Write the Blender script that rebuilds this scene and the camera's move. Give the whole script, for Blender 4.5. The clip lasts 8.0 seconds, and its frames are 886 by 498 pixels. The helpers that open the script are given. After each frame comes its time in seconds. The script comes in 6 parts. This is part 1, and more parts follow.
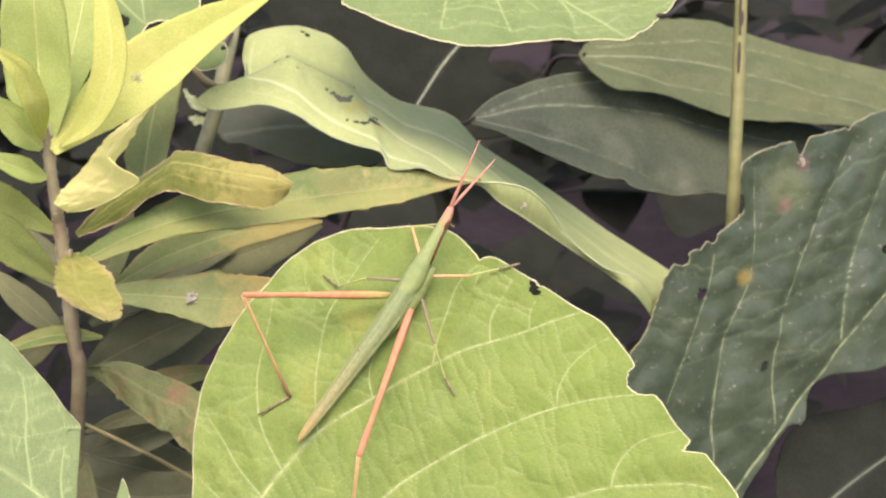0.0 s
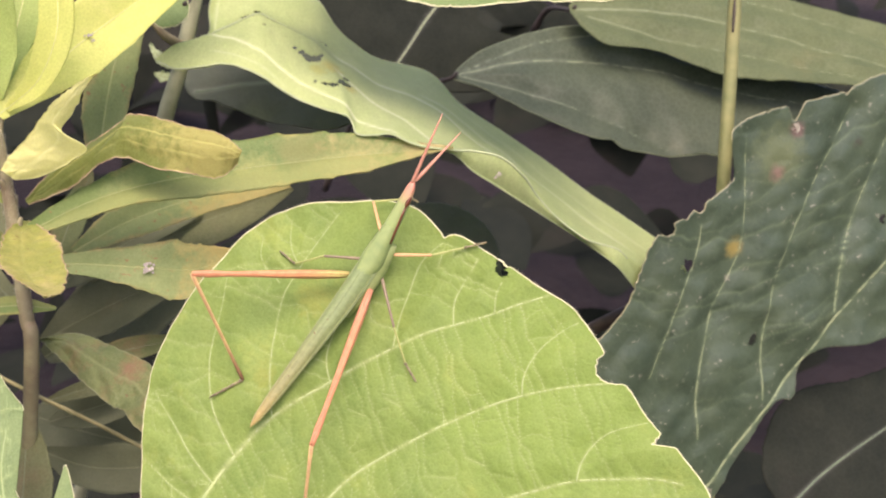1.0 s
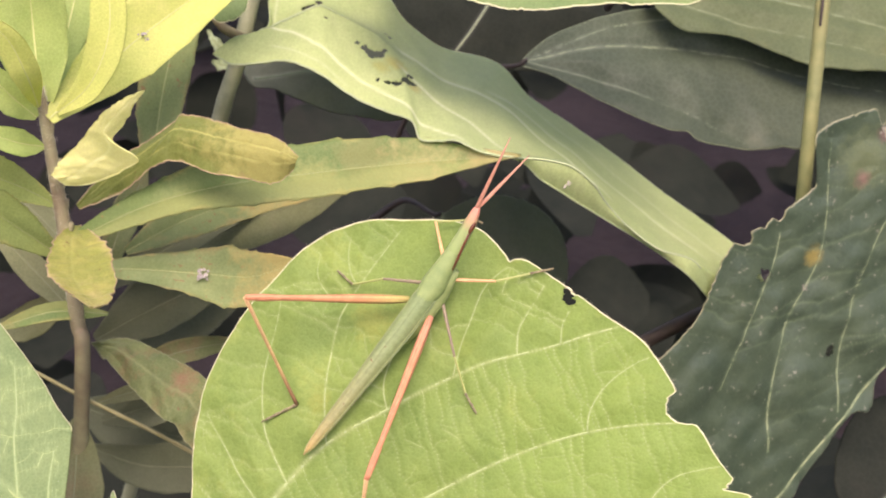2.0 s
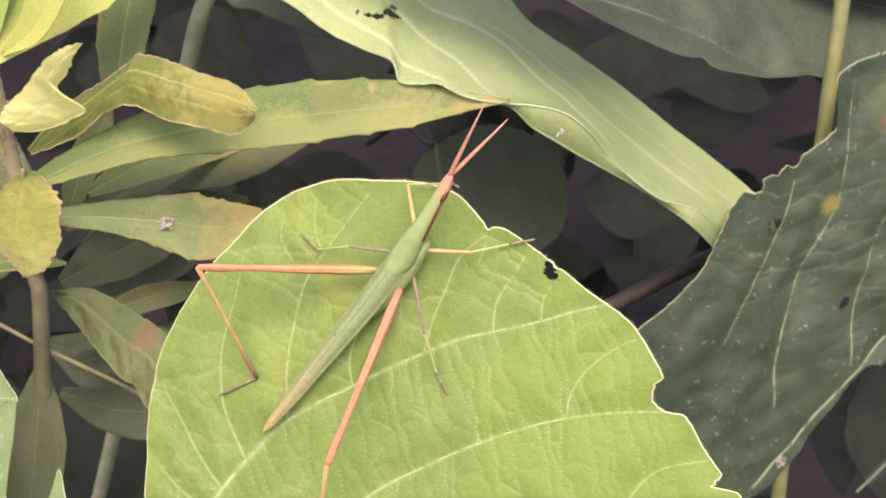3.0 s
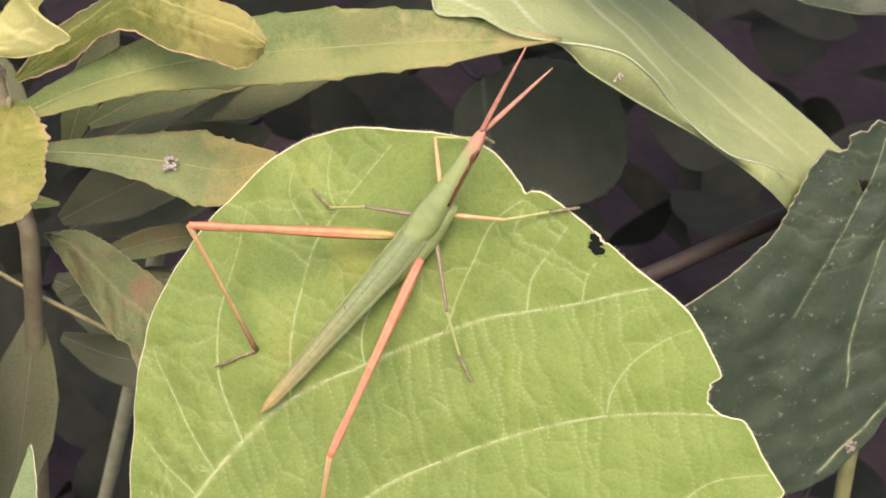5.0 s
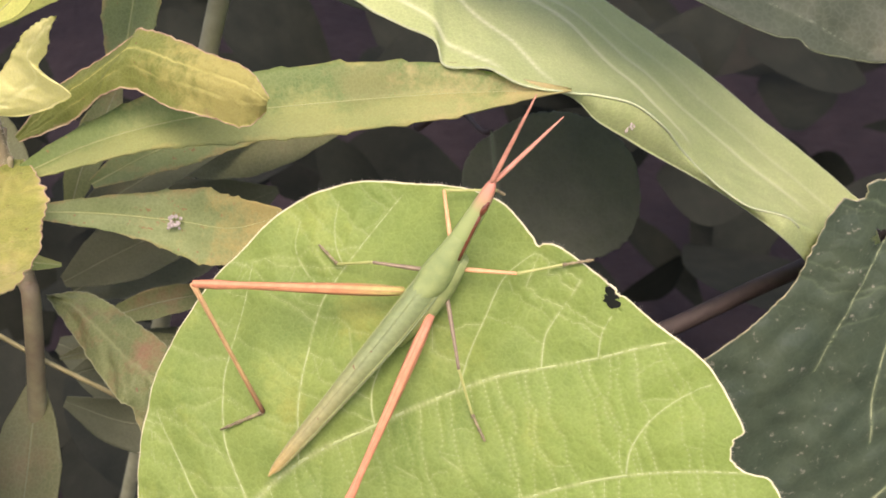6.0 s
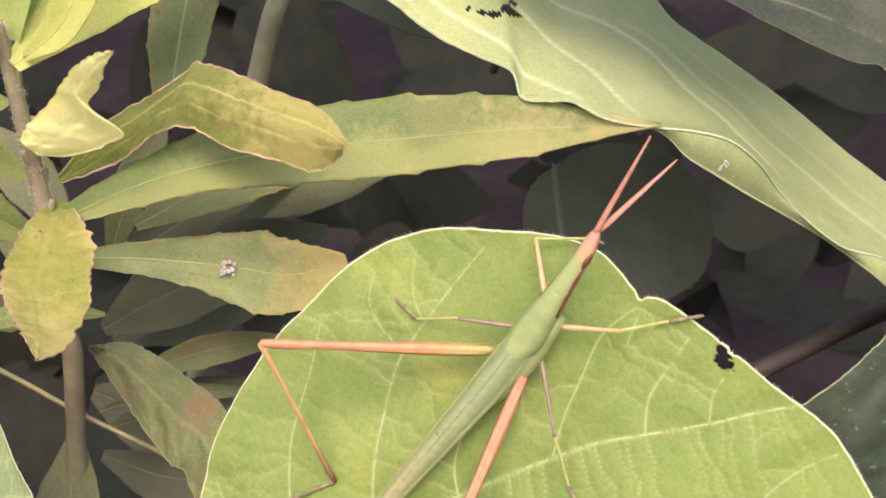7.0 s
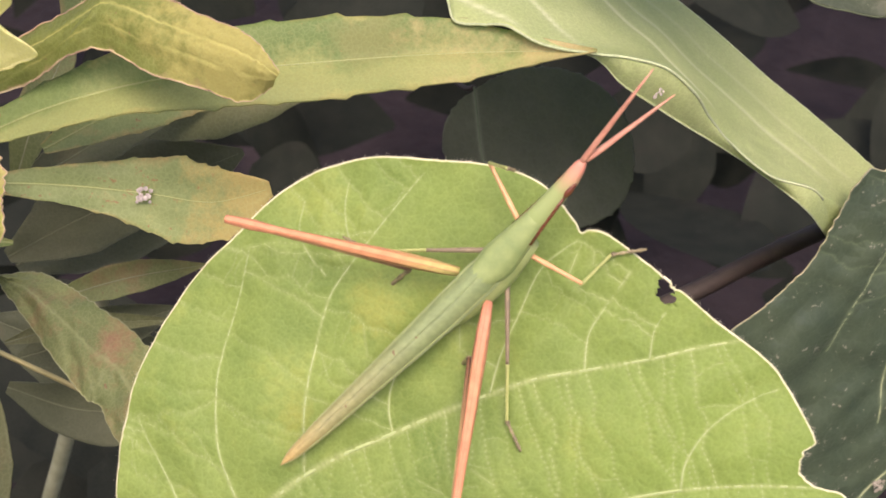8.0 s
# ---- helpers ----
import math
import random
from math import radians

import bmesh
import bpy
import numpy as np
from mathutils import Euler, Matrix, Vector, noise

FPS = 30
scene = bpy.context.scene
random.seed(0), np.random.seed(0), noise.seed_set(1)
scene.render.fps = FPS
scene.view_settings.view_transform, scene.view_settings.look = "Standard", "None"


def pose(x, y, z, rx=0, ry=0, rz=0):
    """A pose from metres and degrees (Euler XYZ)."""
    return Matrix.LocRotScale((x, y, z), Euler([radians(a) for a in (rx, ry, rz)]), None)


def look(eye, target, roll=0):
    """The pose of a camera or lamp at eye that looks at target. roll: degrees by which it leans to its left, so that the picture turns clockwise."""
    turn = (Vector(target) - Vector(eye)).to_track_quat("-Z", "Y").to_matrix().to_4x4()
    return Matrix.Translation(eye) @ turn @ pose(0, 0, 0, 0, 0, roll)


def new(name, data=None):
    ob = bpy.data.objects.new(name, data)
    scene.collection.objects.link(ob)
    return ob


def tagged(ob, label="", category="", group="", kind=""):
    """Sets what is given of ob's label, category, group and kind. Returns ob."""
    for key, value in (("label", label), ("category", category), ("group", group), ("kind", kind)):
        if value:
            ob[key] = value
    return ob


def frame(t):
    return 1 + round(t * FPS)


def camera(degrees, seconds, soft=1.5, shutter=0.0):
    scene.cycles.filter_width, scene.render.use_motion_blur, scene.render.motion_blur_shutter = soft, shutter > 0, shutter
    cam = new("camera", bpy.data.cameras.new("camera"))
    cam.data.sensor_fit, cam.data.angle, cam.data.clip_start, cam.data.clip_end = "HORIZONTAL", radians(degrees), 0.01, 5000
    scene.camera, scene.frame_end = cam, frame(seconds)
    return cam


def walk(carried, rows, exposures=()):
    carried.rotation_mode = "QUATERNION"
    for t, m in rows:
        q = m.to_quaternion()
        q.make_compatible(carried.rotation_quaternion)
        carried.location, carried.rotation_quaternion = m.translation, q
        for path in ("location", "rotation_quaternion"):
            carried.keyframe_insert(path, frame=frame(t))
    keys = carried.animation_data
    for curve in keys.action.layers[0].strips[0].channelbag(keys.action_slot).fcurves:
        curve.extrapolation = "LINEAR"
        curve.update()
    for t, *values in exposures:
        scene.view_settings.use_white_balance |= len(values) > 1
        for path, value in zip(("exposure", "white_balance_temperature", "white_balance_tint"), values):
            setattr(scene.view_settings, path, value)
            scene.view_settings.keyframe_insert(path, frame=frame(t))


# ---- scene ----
cam = camera(36, 8.0, soft=1.7)
cam.data.dof.use_dof = True
cam.data.dof.focus_distance, cam.data.dof.aperture_fstop = 0.232, 56.0
PATH = [
    (0, pose(-0.03442, -0.27562, 0.69999, 64.380, -0.621, -7.461)),
    (0.5, pose(-0.02236, -0.26963, 0.69909, 62.877, 0.131, -6.803)),
    (1, pose(-0.01995, -0.25762, 0.70257, 61.322, -0.869, -6.448)),
    (1.5, pose(-0.01818, -0.24314, 0.71430, 58.712, -0.807, -4.703)),
    (1.7, pose(-0.02025, -0.24112, 0.71233, 59.041, -0.678, -4.196)),
    (2.8, pose(-0.00566, -0.20899, 0.71824, 52.785, -0.472, -2.063)),
    (3, pose(-0.00405, -0.20455, 0.71742, 52.259, -0.419, -1.721)),
    (3.5, pose(0.00000, -0.19408, 0.71285, 50.000, -0.000, 0.000)),
    (4, pose(0.00037, -0.18012, 0.71062, 47.107, 0.593, 1.289)),
    (4.5, pose(-0.00104, -0.17512, 0.70664, 47.406, 0.022, 1.816)),
    (5, pose(0.00302, -0.17121, 0.70343, 48.322, -0.357, 1.881)),
    (5.2, pose(0.00391, -0.16834, 0.70457, 48.832, -0.133, 2.057)),
    (6.3, pose(0.00079, -0.16644, 0.69581, 51.390, 0.934, 1.709)),
    (6.5, pose(-0.00383, -0.16154, 0.69420, 51.556, 1.382, 2.038)),
    (7, pose(-0.01064, -0.14888, 0.69066, 51.589, 0.741, 1.645)),
    (7.5, pose(-0.01848, -0.14284, 0.68910, 48.407, -1.203, -0.546)),
    (7.7, pose(-0.01789, -0.14225, 0.68815, 48.036, -1.979, -1.068)),
    (7.8, pose(-0.01761, -0.14267, 0.68816, 48.155, -2.097, -1.351)),
    (7.9, pose(-0.01697, -0.14255, 0.68819, 48.163, -2.311, -1.108)),
    (8, pose(-0.01762, -0.14223, 0.68775, 48.131, -2.504, -1.804)),
]
walk(cam, PATH, exposures=[(0, 1.24, 7200, 24), (1.5, 1.23, 7150, 25), (3, 1.22, 7150, 26), (4.5, 1.08, 7200, 27), (5.2, 1.09, 7200, 27), (6.5, 1.21, 7250, 28), (7.5, 1.20, 7200, 28), (8, 1.13, 7200, 27)])

# ---- light ----
world = bpy.data.worlds.new("world")
scene.world = world
world.use_nodes = True
wn = world.node_tree
sky = wn.nodes.new("ShaderNodeTexSky")
sky.sky_type, sky.sun_disc = "NISHITA", False
sky.sun_elevation, sky.sun_rotation = radians(58), radians(200)
sky.air_density, sky.dust_density, sky.ozone_density = 1.0, 4.0, 1.0
wn.links.new(sky.outputs["Color"], wn.nodes["Background"].inputs["Color"])
wn.nodes["Background"].inputs["Strength"].default_value = 0.13
sun = new("sun", bpy.data.lights.new("sun", "SUN"))
sun.data.energy, sun.data.angle, sun.data.color = 1.3, radians(25), (1.0, 0.95, 0.86)
sun.matrix_world = look((0.15, -0.5, 1.6), (0, 0, 0.55))


# ---- materials ----
from mathutils import kdtree


def mat(name):
    m = bpy.data.materials.new(name)
    m.use_nodes = True
    return m, m.node_tree, m.node_tree.nodes["Principled BSDF"]


def link(nt, a, b):
    nt.links.new(a, b)


def noise_tex(nt, scale, detail=4.0, rough=0.6):
    co = nt.nodes.new("ShaderNodeTexCoord")
    n = nt.nodes.new("ShaderNodeTexNoise")
    n.inputs["Scale"].default_value, n.inputs["Detail"].default_value, n.inputs["Roughness"].default_value = scale, detail, rough
    link(nt, co.outputs["Object"], n.inputs["Vector"])
    return n.outputs["Fac"]


def ramp(nt, fac, stops):
    r = nt.nodes.new("ShaderNodeValToRGB")
    while len(r.color_ramp.elements) < len(stops):
        r.color_ramp.elements.new(0.5)
    for e, (p, c) in zip(r.color_ramp.elements, stops):
        e.position, e.color = p, (*c, 1)
    link(nt, fac, r.inputs["Fac"])
    return r.outputs["Color"]


def mix(nt, fac, a, b, mode="MIX"):
    m = nt.nodes.new("ShaderNodeMix")
    m.data_type, m.blend_type = "RGBA", mode
    for k, v in (("Factor", fac), ("A", a), ("B", b)):
        s = [i for i in m.inputs if i.name == k and i.enabled][0]
        if isinstance(v, (int, float)):
            s.default_value = v
        elif isinstance(v, tuple):
            s.default_value = (*v, 1)
        else:
            link(nt, v, s)
    return [o for o in m.outputs if o.enabled][0]


def attr(nt, name):
    n = nt.nodes.new("ShaderNodeAttribute")
    n.attribute_name = name
    return n.outputs["Fac"]


def math_node(nt, op, a, b):
    n = nt.nodes.new("ShaderNodeMath")
    n.operation = op
    for i, v in enumerate((a, b)):
        if isinstance(v, (int, float)):
            n.inputs[i].default_value = v
        else:
            link(nt, v, n.inputs[i])
    return n.outputs[0]


def leaf_mat(name, low, high, patch=None, spot=None, cells=900, rough=0.5, glow=0.3, amount=0.5, patch_scale=45, quilt=0, stains_and_lit=(), edge=None, tip=None, net_gain=0.16, sheen=0.18, vein=None, rung=0.45, strength=0.9, spot_at=0.66, quilt_gain=0.07, half=None):
    """Leaf tissue: two greens, stained and painted-lit patches, small specks, withered margin or tip, fine net of
    veinlets, light passing through.
    """
    m, nt, p = mat(name)
    col = ramp(nt, noise_tex(nt, 70, 5), [(0.3, low), (0.7, high)])
    if patch:
        f = ramp(nt, noise_tex(nt, patch_scale, 6, 0.7), [(1 - amount, (0, 0, 0)), (min(1, 1.2 - amount), (1, 1, 1))])
        col = mix(nt, f, col, patch)
    if quilt:
        co = nt.nodes.new("ShaderNodeTexCoord")
        wn_ = nt.nodes.new("ShaderNodeTexNoise")
        wn_.inputs["Scale"].default_value = quilt * 0.7
        link(nt, co.outputs["Object"], wn_.inputs["Vector"])
        warp = mix(nt, 0.0016, co.outputs["Object"], wn_.outputs["Color"], "ADD")
        q = nt.nodes.new("ShaderNodeTexVoronoi")
        q.feature = "DISTANCE_TO_EDGE"
        q.inputs["Scale"].default_value = quilt
        link(nt, warp, q.inputs["Vector"])
        line = ramp(nt, q.outputs["Distance"], [(0.0, (1, 1, 1)), (0.07, (0, 0, 0))])
        col = mix(nt, mix(nt, quilt_gain, (0, 0, 0), line), col, tuple(min(1, c * 1.35 + 0.04) for c in high))
    if spot:
        f = ramp(nt, noise_tex(nt, 420, 3, 0.8), [(spot_at, (0, 0, 0)), (spot_at + 0.05, (1, 1, 1))])
        col = mix(nt, f, col, spot)
    for (*at, r, c) in stains_and_lit:
        co = nt.nodes.new("ShaderNodeTexCoord")
        sub = nt.nodes.new("ShaderNodeVectorMath")
        sub.operation = "DISTANCE"
        sub.inputs[1].default_value = (*at, 0) if len(at) == 2 else tuple(at)
        link(nt, co.outputs["Object"], sub.inputs[0])
        d = math_node(nt, "ADD", math_node(nt, "DIVIDE", sub.outputs["Value"], r), math_node(nt, "MULTIPLY", math_node(nt, "SUBTRACT", noise_tex(nt, 500, 4, 0.8), 0.5), 1.6))
        col = mix(nt, ramp(nt, d, [(0.35, (0.85, 0.85, 0.85)), (1.0, (0, 0, 0))]), col, c)
    if half:
        d = math_node(nt, "ADD", attr(nt, "side"), math_node(nt, "MULTIPLY", math_node(nt, "SUBTRACT", noise_tex(nt, 90, 5, 0.7), 0.5), 0.9))
        col = mix(nt, ramp(nt, d, [(0.45, (0, 0, 0)), (0.7, (0.75, 0.75, 0.75))]), col, half)
    if edge:
        d = math_node(nt, "ADD", attr(nt, "across"), math_node(nt, "MULTIPLY", math_node(nt, "SUBTRACT", noise_tex(nt, 120, 4, 0.7), 0.62), 1.6))
        col = mix(nt, ramp(nt, d, [(min(0.95, edge[1]), (0, 0, 0)), (1.0, (strength,) * 3)]), col, edge[0])
    if tip:
        d = math_node(nt, "ADD", attr(nt, "along"), math_node(nt, "MULTIPLY", math_node(nt, "SUBTRACT", noise_tex(nt, 110, 5, 0.75), 0.5), 1.2))
        col = mix(nt, ramp(nt, d, [(tip[1], (0, 0, 0)), (min(1.0, tip[1] + 0.25), (strength,) * 3)]), col, tip[0])
    co = nt.nodes.new("ShaderNodeTexCoord")
    v = nt.nodes.new("ShaderNodeTexVoronoi")
    v.feature = "DISTANCE_TO_EDGE"
    v.inputs["Scale"].default_value = cells
    link(nt, co.outputs["Object"], v.inputs["Vector"])
    net = ramp(nt, v.outputs["Distance"], [(0.0, (1, 1, 1)), (0.12, (0, 0, 0))])
    net_soft = mix(nt, net_gain, (0, 0, 0), net)
    col = mix(nt, net_soft, col, tuple(min(1, c * 1.5 + 0.06) for c in high))
    pale = vein or tuple(min(1, c * 1.35 + 0.05) for c in high)
    col = mix(nt, math_node(nt, "MULTIPLY", attr(nt, "rung"), rung), col, pale)
    col = mix(nt, math_node(nt, "MULTIPLY", attr(nt, "vein"), 0.9), col, pale)
    fine = ramp(nt, noise_tex(nt, 2600, 2, 0.6), [(0.3, (0.92, 0.92, 0.92)), (0.75, (1.06, 1.06, 1.06))])
    col = mix(nt, 1.0, col, fine, "MULTIPLY")
    link(nt, col, p.inputs["Base Color"])
    p.inputs["Roughness"].default_value = rough
    p.inputs["Specular IOR Level"].default_value = sheen
    b = nt.nodes.new("ShaderNodeBump")
    b.inputs["Strength"].default_value, b.inputs["Distance"].default_value = 0.2, 0.0004
    link(nt, v.outputs["Distance"], b.inputs["Height"])
    b2 = nt.nodes.new("ShaderNodeBump")
    b2.inputs["Strength"].default_value, b2.inputs["Distance"].default_value = 0.14, 0.0015
    link(nt, noise_tex(nt, 200, 3), b2.inputs["Height"])
    link(nt, b.outputs["Normal"], b2.inputs["Normal"])
    if quilt:
        b3 = nt.nodes.new("ShaderNodeBump")
        b3.inputs["Strength"].default_value, b3.inputs["Distance"].default_value = 0.36, 0.0006
        link(nt, q.outputs["Distance"], b3.inputs["Height"])
        link(nt, b2.outputs["Normal"], b3.inputs["Normal"])
        b2 = b3
    link(nt, b2.outputs["Normal"], p.inputs["Normal"])
    if glow:
        t = nt.nodes.new("ShaderNodeBsdfTranslucent")
        link(nt, mix(nt, 1.0, col, (1.0, 1.05, 0.55), "MULTIPLY"), t.inputs["Color"])
        x = nt.nodes.new("ShaderNodeMixShader")
        x.inputs["Fac"].default_value = glow
        link(nt, p.outputs["BSDF"], x.inputs[1])
        link(nt, t.outputs["BSDF"], x.inputs[2])
        link(nt, x.outputs["Shader"], nt.nodes["Material Output"].inputs["Surface"])
    return m


def skin_mat(name, stops, scale=300, rough=0.45, bump=0.0002):
    m, nt, p = mat(name)
    fine = noise_tex(nt, scale, 5)
    link(nt, ramp(nt, fine, stops), p.inputs["Base Color"])
    p.inputs["Roughness"].default_value = rough
    b = nt.nodes.new("ShaderNodeBump")
    b.inputs["Strength"].default_value, b.inputs["Distance"].default_value = 0.4, bump
    link(nt, noise_tex(nt, scale * 3, 3), b.inputs["Height"])
    link(nt, b.outputs["Normal"], p.inputs["Normal"])
    return m


YELLOW_STAIN, BROWN_STAIN = (0.30, 0.345, 0.085), (0.26, 0.18, 0.06)
M_MAIN = leaf_mat("broad_leaf_green", (0.158, 0.250, 0.062), (0.244, 0.338, 0.086), (0.315, 0.385, 0.096), None, 1100, 0.5, 0.3, 0.45, 60, quilt=420, quilt_gain=0.10, net_gain=0.10, rung=0.36, vein=(0.36, 0.43, 0.185),
                  # The last, widest patch is a slightly brighter green on the right side.
                  stains_and_lit=[(*(-0.0274, 0.0120), 0.0055, YELLOW_STAIN), (*(-0.0272, 0.0110), 0.0018, BROWN_STAIN), (*(-0.0392, -0.0036), 0.0035, YELLOW_STAIN), (*(0.0212, -0.0150), 0.034, (0.215, 0.322, 0.074))])
M_SIDE = leaf_mat("side_leaf_green", (0.165, 0.245, 0.105), (0.235, 0.32, 0.14), (0.26, 0.33, 0.13), None, 1100, 0.5, 0.3, 0.42, 30, quilt=330)
M_VEIN = skin_mat("leaf_vein_pale", [(0.3, (0.30, 0.395, 0.145)), (0.7, (0.37, 0.45, 0.185))], 400, 0.5)
M_NET = skin_mat("leaf_veinlet_pale", [(0.3, (0.33, 0.42, 0.150)), (0.7, (0.41, 0.495, 0.195))], 400, 0.55)
M_RODVEIN = skin_mat("lance_leaf_vein", [(0.3, (0.25, 0.30, 0.105)), (0.7, (0.32, 0.36, 0.14))], 400, 0.5)
M_YOUNGVEIN = skin_mat("young_leaf_vein", [(0.3, (0.56, 0.60, 0.22)), (0.7, (0.66, 0.68, 0.30))], 400, 0.5)
# Vein colour dulled for the shade-tinted leaves and the withering one.
M_DIMVEIN = skin_mat("dim_leaf_vein", [(0.3, (0.17, 0.19, 0.10)), (0.7, (0.23, 0.25, 0.13))], 400, 0.6)
M_RIM = skin_mat("leaf_margin_pale", [(0.3, (0.50, 0.54, 0.29)), (0.5, (0.63, 0.63, 0.38)), (0.75, (0.74, 0.70, 0.49))], 400, 0.6)
M_TANRIM = skin_mat("old_leaf_margin_tan", [(0.3, (0.24, 0.25, 0.13)), (0.7, (0.40, 0.36, 0.22))], 400, 0.6)
M_HAIR = skin_mat("leaf_hair", [(0.3, (0.5, 0.48, 0.36)), (0.7, (0.62, 0.58, 0.46))], 400, 0.6)
M_DARK = leaf_mat("old_leaf_dark", (0.042, 0.068, 0.042), (0.074, 0.106, 0.062), (0.118, 0.145, 0.072), (0.26, 0.26, 0.20), 800, 0.36, 0.10, 0.36, 35, quilt=300, net_gain=0.06, sheen=0.62, spot_at=0.635, rung=0.45, quilt_gain=0.12, vein=(0.19, 0.25, 0.14),
                  # The first patch paints the lit upper part of the leaf paler green.
                  stains_and_lit=[(*(0.0218, 0.0449), 0.010, (0.125, 0.155, 0.075)), (*(0.0086, 0.0194), 0.0035, (0.30, 0.24, 0.07)), (*(0.0210, 0.0396), 0.003, (0.24, 0.15, 0.12)), (*(0.0274, 0.0511), 0.0030, (0.17, 0.095, 0.095)), (*(0.0478, 0.0461), 0.002, (0.05, 0.04, 0.03))])
M_DARKVEIN = skin_mat("old_leaf_vein", [(0.3, (0.17, 0.22, 0.12)), (0.7, (0.25, 0.30, 0.17))], 400, 0.5)
M_DARKRIB = skin_mat("old_leaf_rib_pale", [(0.3, (0.29, 0.36, 0.19)), (0.7, (0.41, 0.46, 0.26))], 400, 0.5)
M_DARKNET = skin_mat("old_leaf_veinlet", [(0.3, (0.075, 0.115, 0.065)), (0.7, (0.11, 0.155, 0.085))], 400, 0.5)
# Grey-green leaf darkened in the colour itself to stand in shade.
M_SHADE = leaf_mat("leaf_grey_green_shade_tinted", (0.065, 0.085, 0.055), (0.090, 0.112, 0.072), (0.10, 0.115, 0.07), None, 500, 0.42, 0.12, 0.4, 30)
# Shade of the gaps is put into these leaves as near-black green.
M_DEEP = leaf_mat("undergrowth_leaf_shade_tinted", (0.015, 0.019, 0.015), (0.025, 0.029, 0.022), (0.029, 0.027, 0.023), None, 500, 0.75, 0.1, 0.45, 8, sheen=0.05, net_gain=0.05)
# Teal leaf whose shade is painted into its colour.
M_DEEP2 = leaf_mat("leaf_teal_shade_tinted", (0.068, 0.086, 0.060), (0.092, 0.112, 0.078), (0.095, 0.105, 0.07), None, 500, 0.45, 0.1, 0.4, 30, net_gain=0.05)
M_OLIVE = leaf_mat("olive_leaf", (0.095, 0.125, 0.060), (0.135, 0.165, 0.080), (0.16, 0.165, 0.08), None, 600, 0.5, 0.2, 0.4, 30)
M_LONG = leaf_mat("folded_leaf_green", (0.45, 0.55, 0.25), (0.57, 0.65, 0.32), (0.61, 0.67, 0.33), None, 900, 0.45, 0.45, 0.35, 40, stains_and_lit=[(*(-0.0092, 0.0765, 0.5735), 0.0036, (0.55, 0.52, 0.16)), (*(-0.0130, 0.0730, 0.5746), 0.0030, (0.50, 0.52, 0.17)), (*(-0.0054, 0.0690, 0.5703), 0.0028, (0.52, 0.50, 0.18))], vein=(0.84, 0.87, 0.64), sheen=0.35)
M_TOP = leaf_mat("upper_leaf_green", (0.160, 0.250, 0.095), (0.225, 0.318, 0.128), (0.25, 0.325, 0.12), None, 1000, 0.5, 0.3, 0.4, 40, quilt=330)
M_UNDER = leaf_mat("leaf_underside_pale", (0.40, 0.48, 0.27), (0.50, 0.57, 0.34), (0.50, 0.54, 0.28), None, 900, 0.55, 0.25, 0.4, 40)
M_ROD = leaf_mat("lance_leaf_green", (0.125, 0.198, 0.064), (0.200, 0.272, 0.092), (0.29, 0.31, 0.11), (0.30, 0.20, 0.08), 1100, 0.5, 0.25, 0.36, 40, edge=((0.40, 0.38, 0.14), 0.72), tip=((0.44, 0.37, 0.17), 0.78), strength=0.7, spot_at=0.66,
                 stains_and_lit=[(*(-0.006, 0.0415, 0.5600), 0.0110, (0.36, 0.35, 0.14)), (*(-0.030, 0.0400, 0.5590), 0.0090, (0.33, 0.36, 0.13)), (*(0.012, 0.0430, 0.5625), 0.0080, (0.40, 0.33, 0.15)), (*(-0.018, 0.0465, 0.5640), 0.0090, (0.22, 0.24, 0.09)), (*(-0.060, 0.0380, 0.5560), 0.0080, (0.28, 0.33, 0.12))], half=(0.30, 0.335, 0.125))
M_RODY = leaf_mat("young_leaf_yellow", (0.50, 0.58, 0.165), (0.66, 0.69, 0.235), (0.75, 0.74, 0.31), None, 1100, 0.5, 0.4, 0.45, 55)
M_RODG = leaf_mat("young_leaf_lime", (0.38, 0.50, 0.165), (0.51, 0.61, 0.22), (0.62, 0.68, 0.25), None, 1100, 0.5, 0.4, 0.4, 40)
M_RODL = leaf_mat("lance_leaf_light_green", (0.22, 0.295, 0.095), (0.32, 0.385, 0.130), (0.40, 0.41, 0.15), (0.30, 0.20, 0.08), 1100, 0.5, 0.3, 0.40, 40, edge=((0.45, 0.42, 0.16), 0.72), strength=0.6)
M_CREAM = leaf_mat("faded_leaf_cream", (0.74, 0.74, 0.33), (0.86, 0.84, 0.43), (0.88, 0.82, 0.44), None, 1100, 0.55, 0.4, 0.4, 60)
M_CURL = leaf_mat("dying_leaf_yellow", (0.15, 0.19, 0.05), (0.24, 0.27, 0.078), (0.31, 0.29, 0.10), (0.20, 0.11, 0.06), 1100, 0.5, 0.3, 0.42, 60, edge=((0.40, 0.27, 0.17), 0.74), tip=((0.41, 0.385, 0.13), 0.55), strength=0.9, spot_at=0.66, vein=(0.56, 0.55, 0.20))
M_DROOP = leaf_mat("drooping_leaf_yellow", (0.24, 0.28, 0.07), (0.36, 0.38, 0.10), (0.46, 0.43, 0.14), (0.20, 0.12, 0.05), 1100, 0.5, 0.3, 0.5, 90, edge=((0.52, 0.44, 0.20), 0.70), tip=((0.52, 0.46, 0.20), 0.66), strength=0.85, spot_at=0.66, vein=(0.40, 0.42, 0.14))
M_CRISP = skin_mat("crisp_margin_tan", [(0.3, (0.16, 0.09, 0.07)), (0.5, (0.42, 0.30, 0.19)), (0.75, (0.60, 0.50, 0.30))], 260, 0.7)
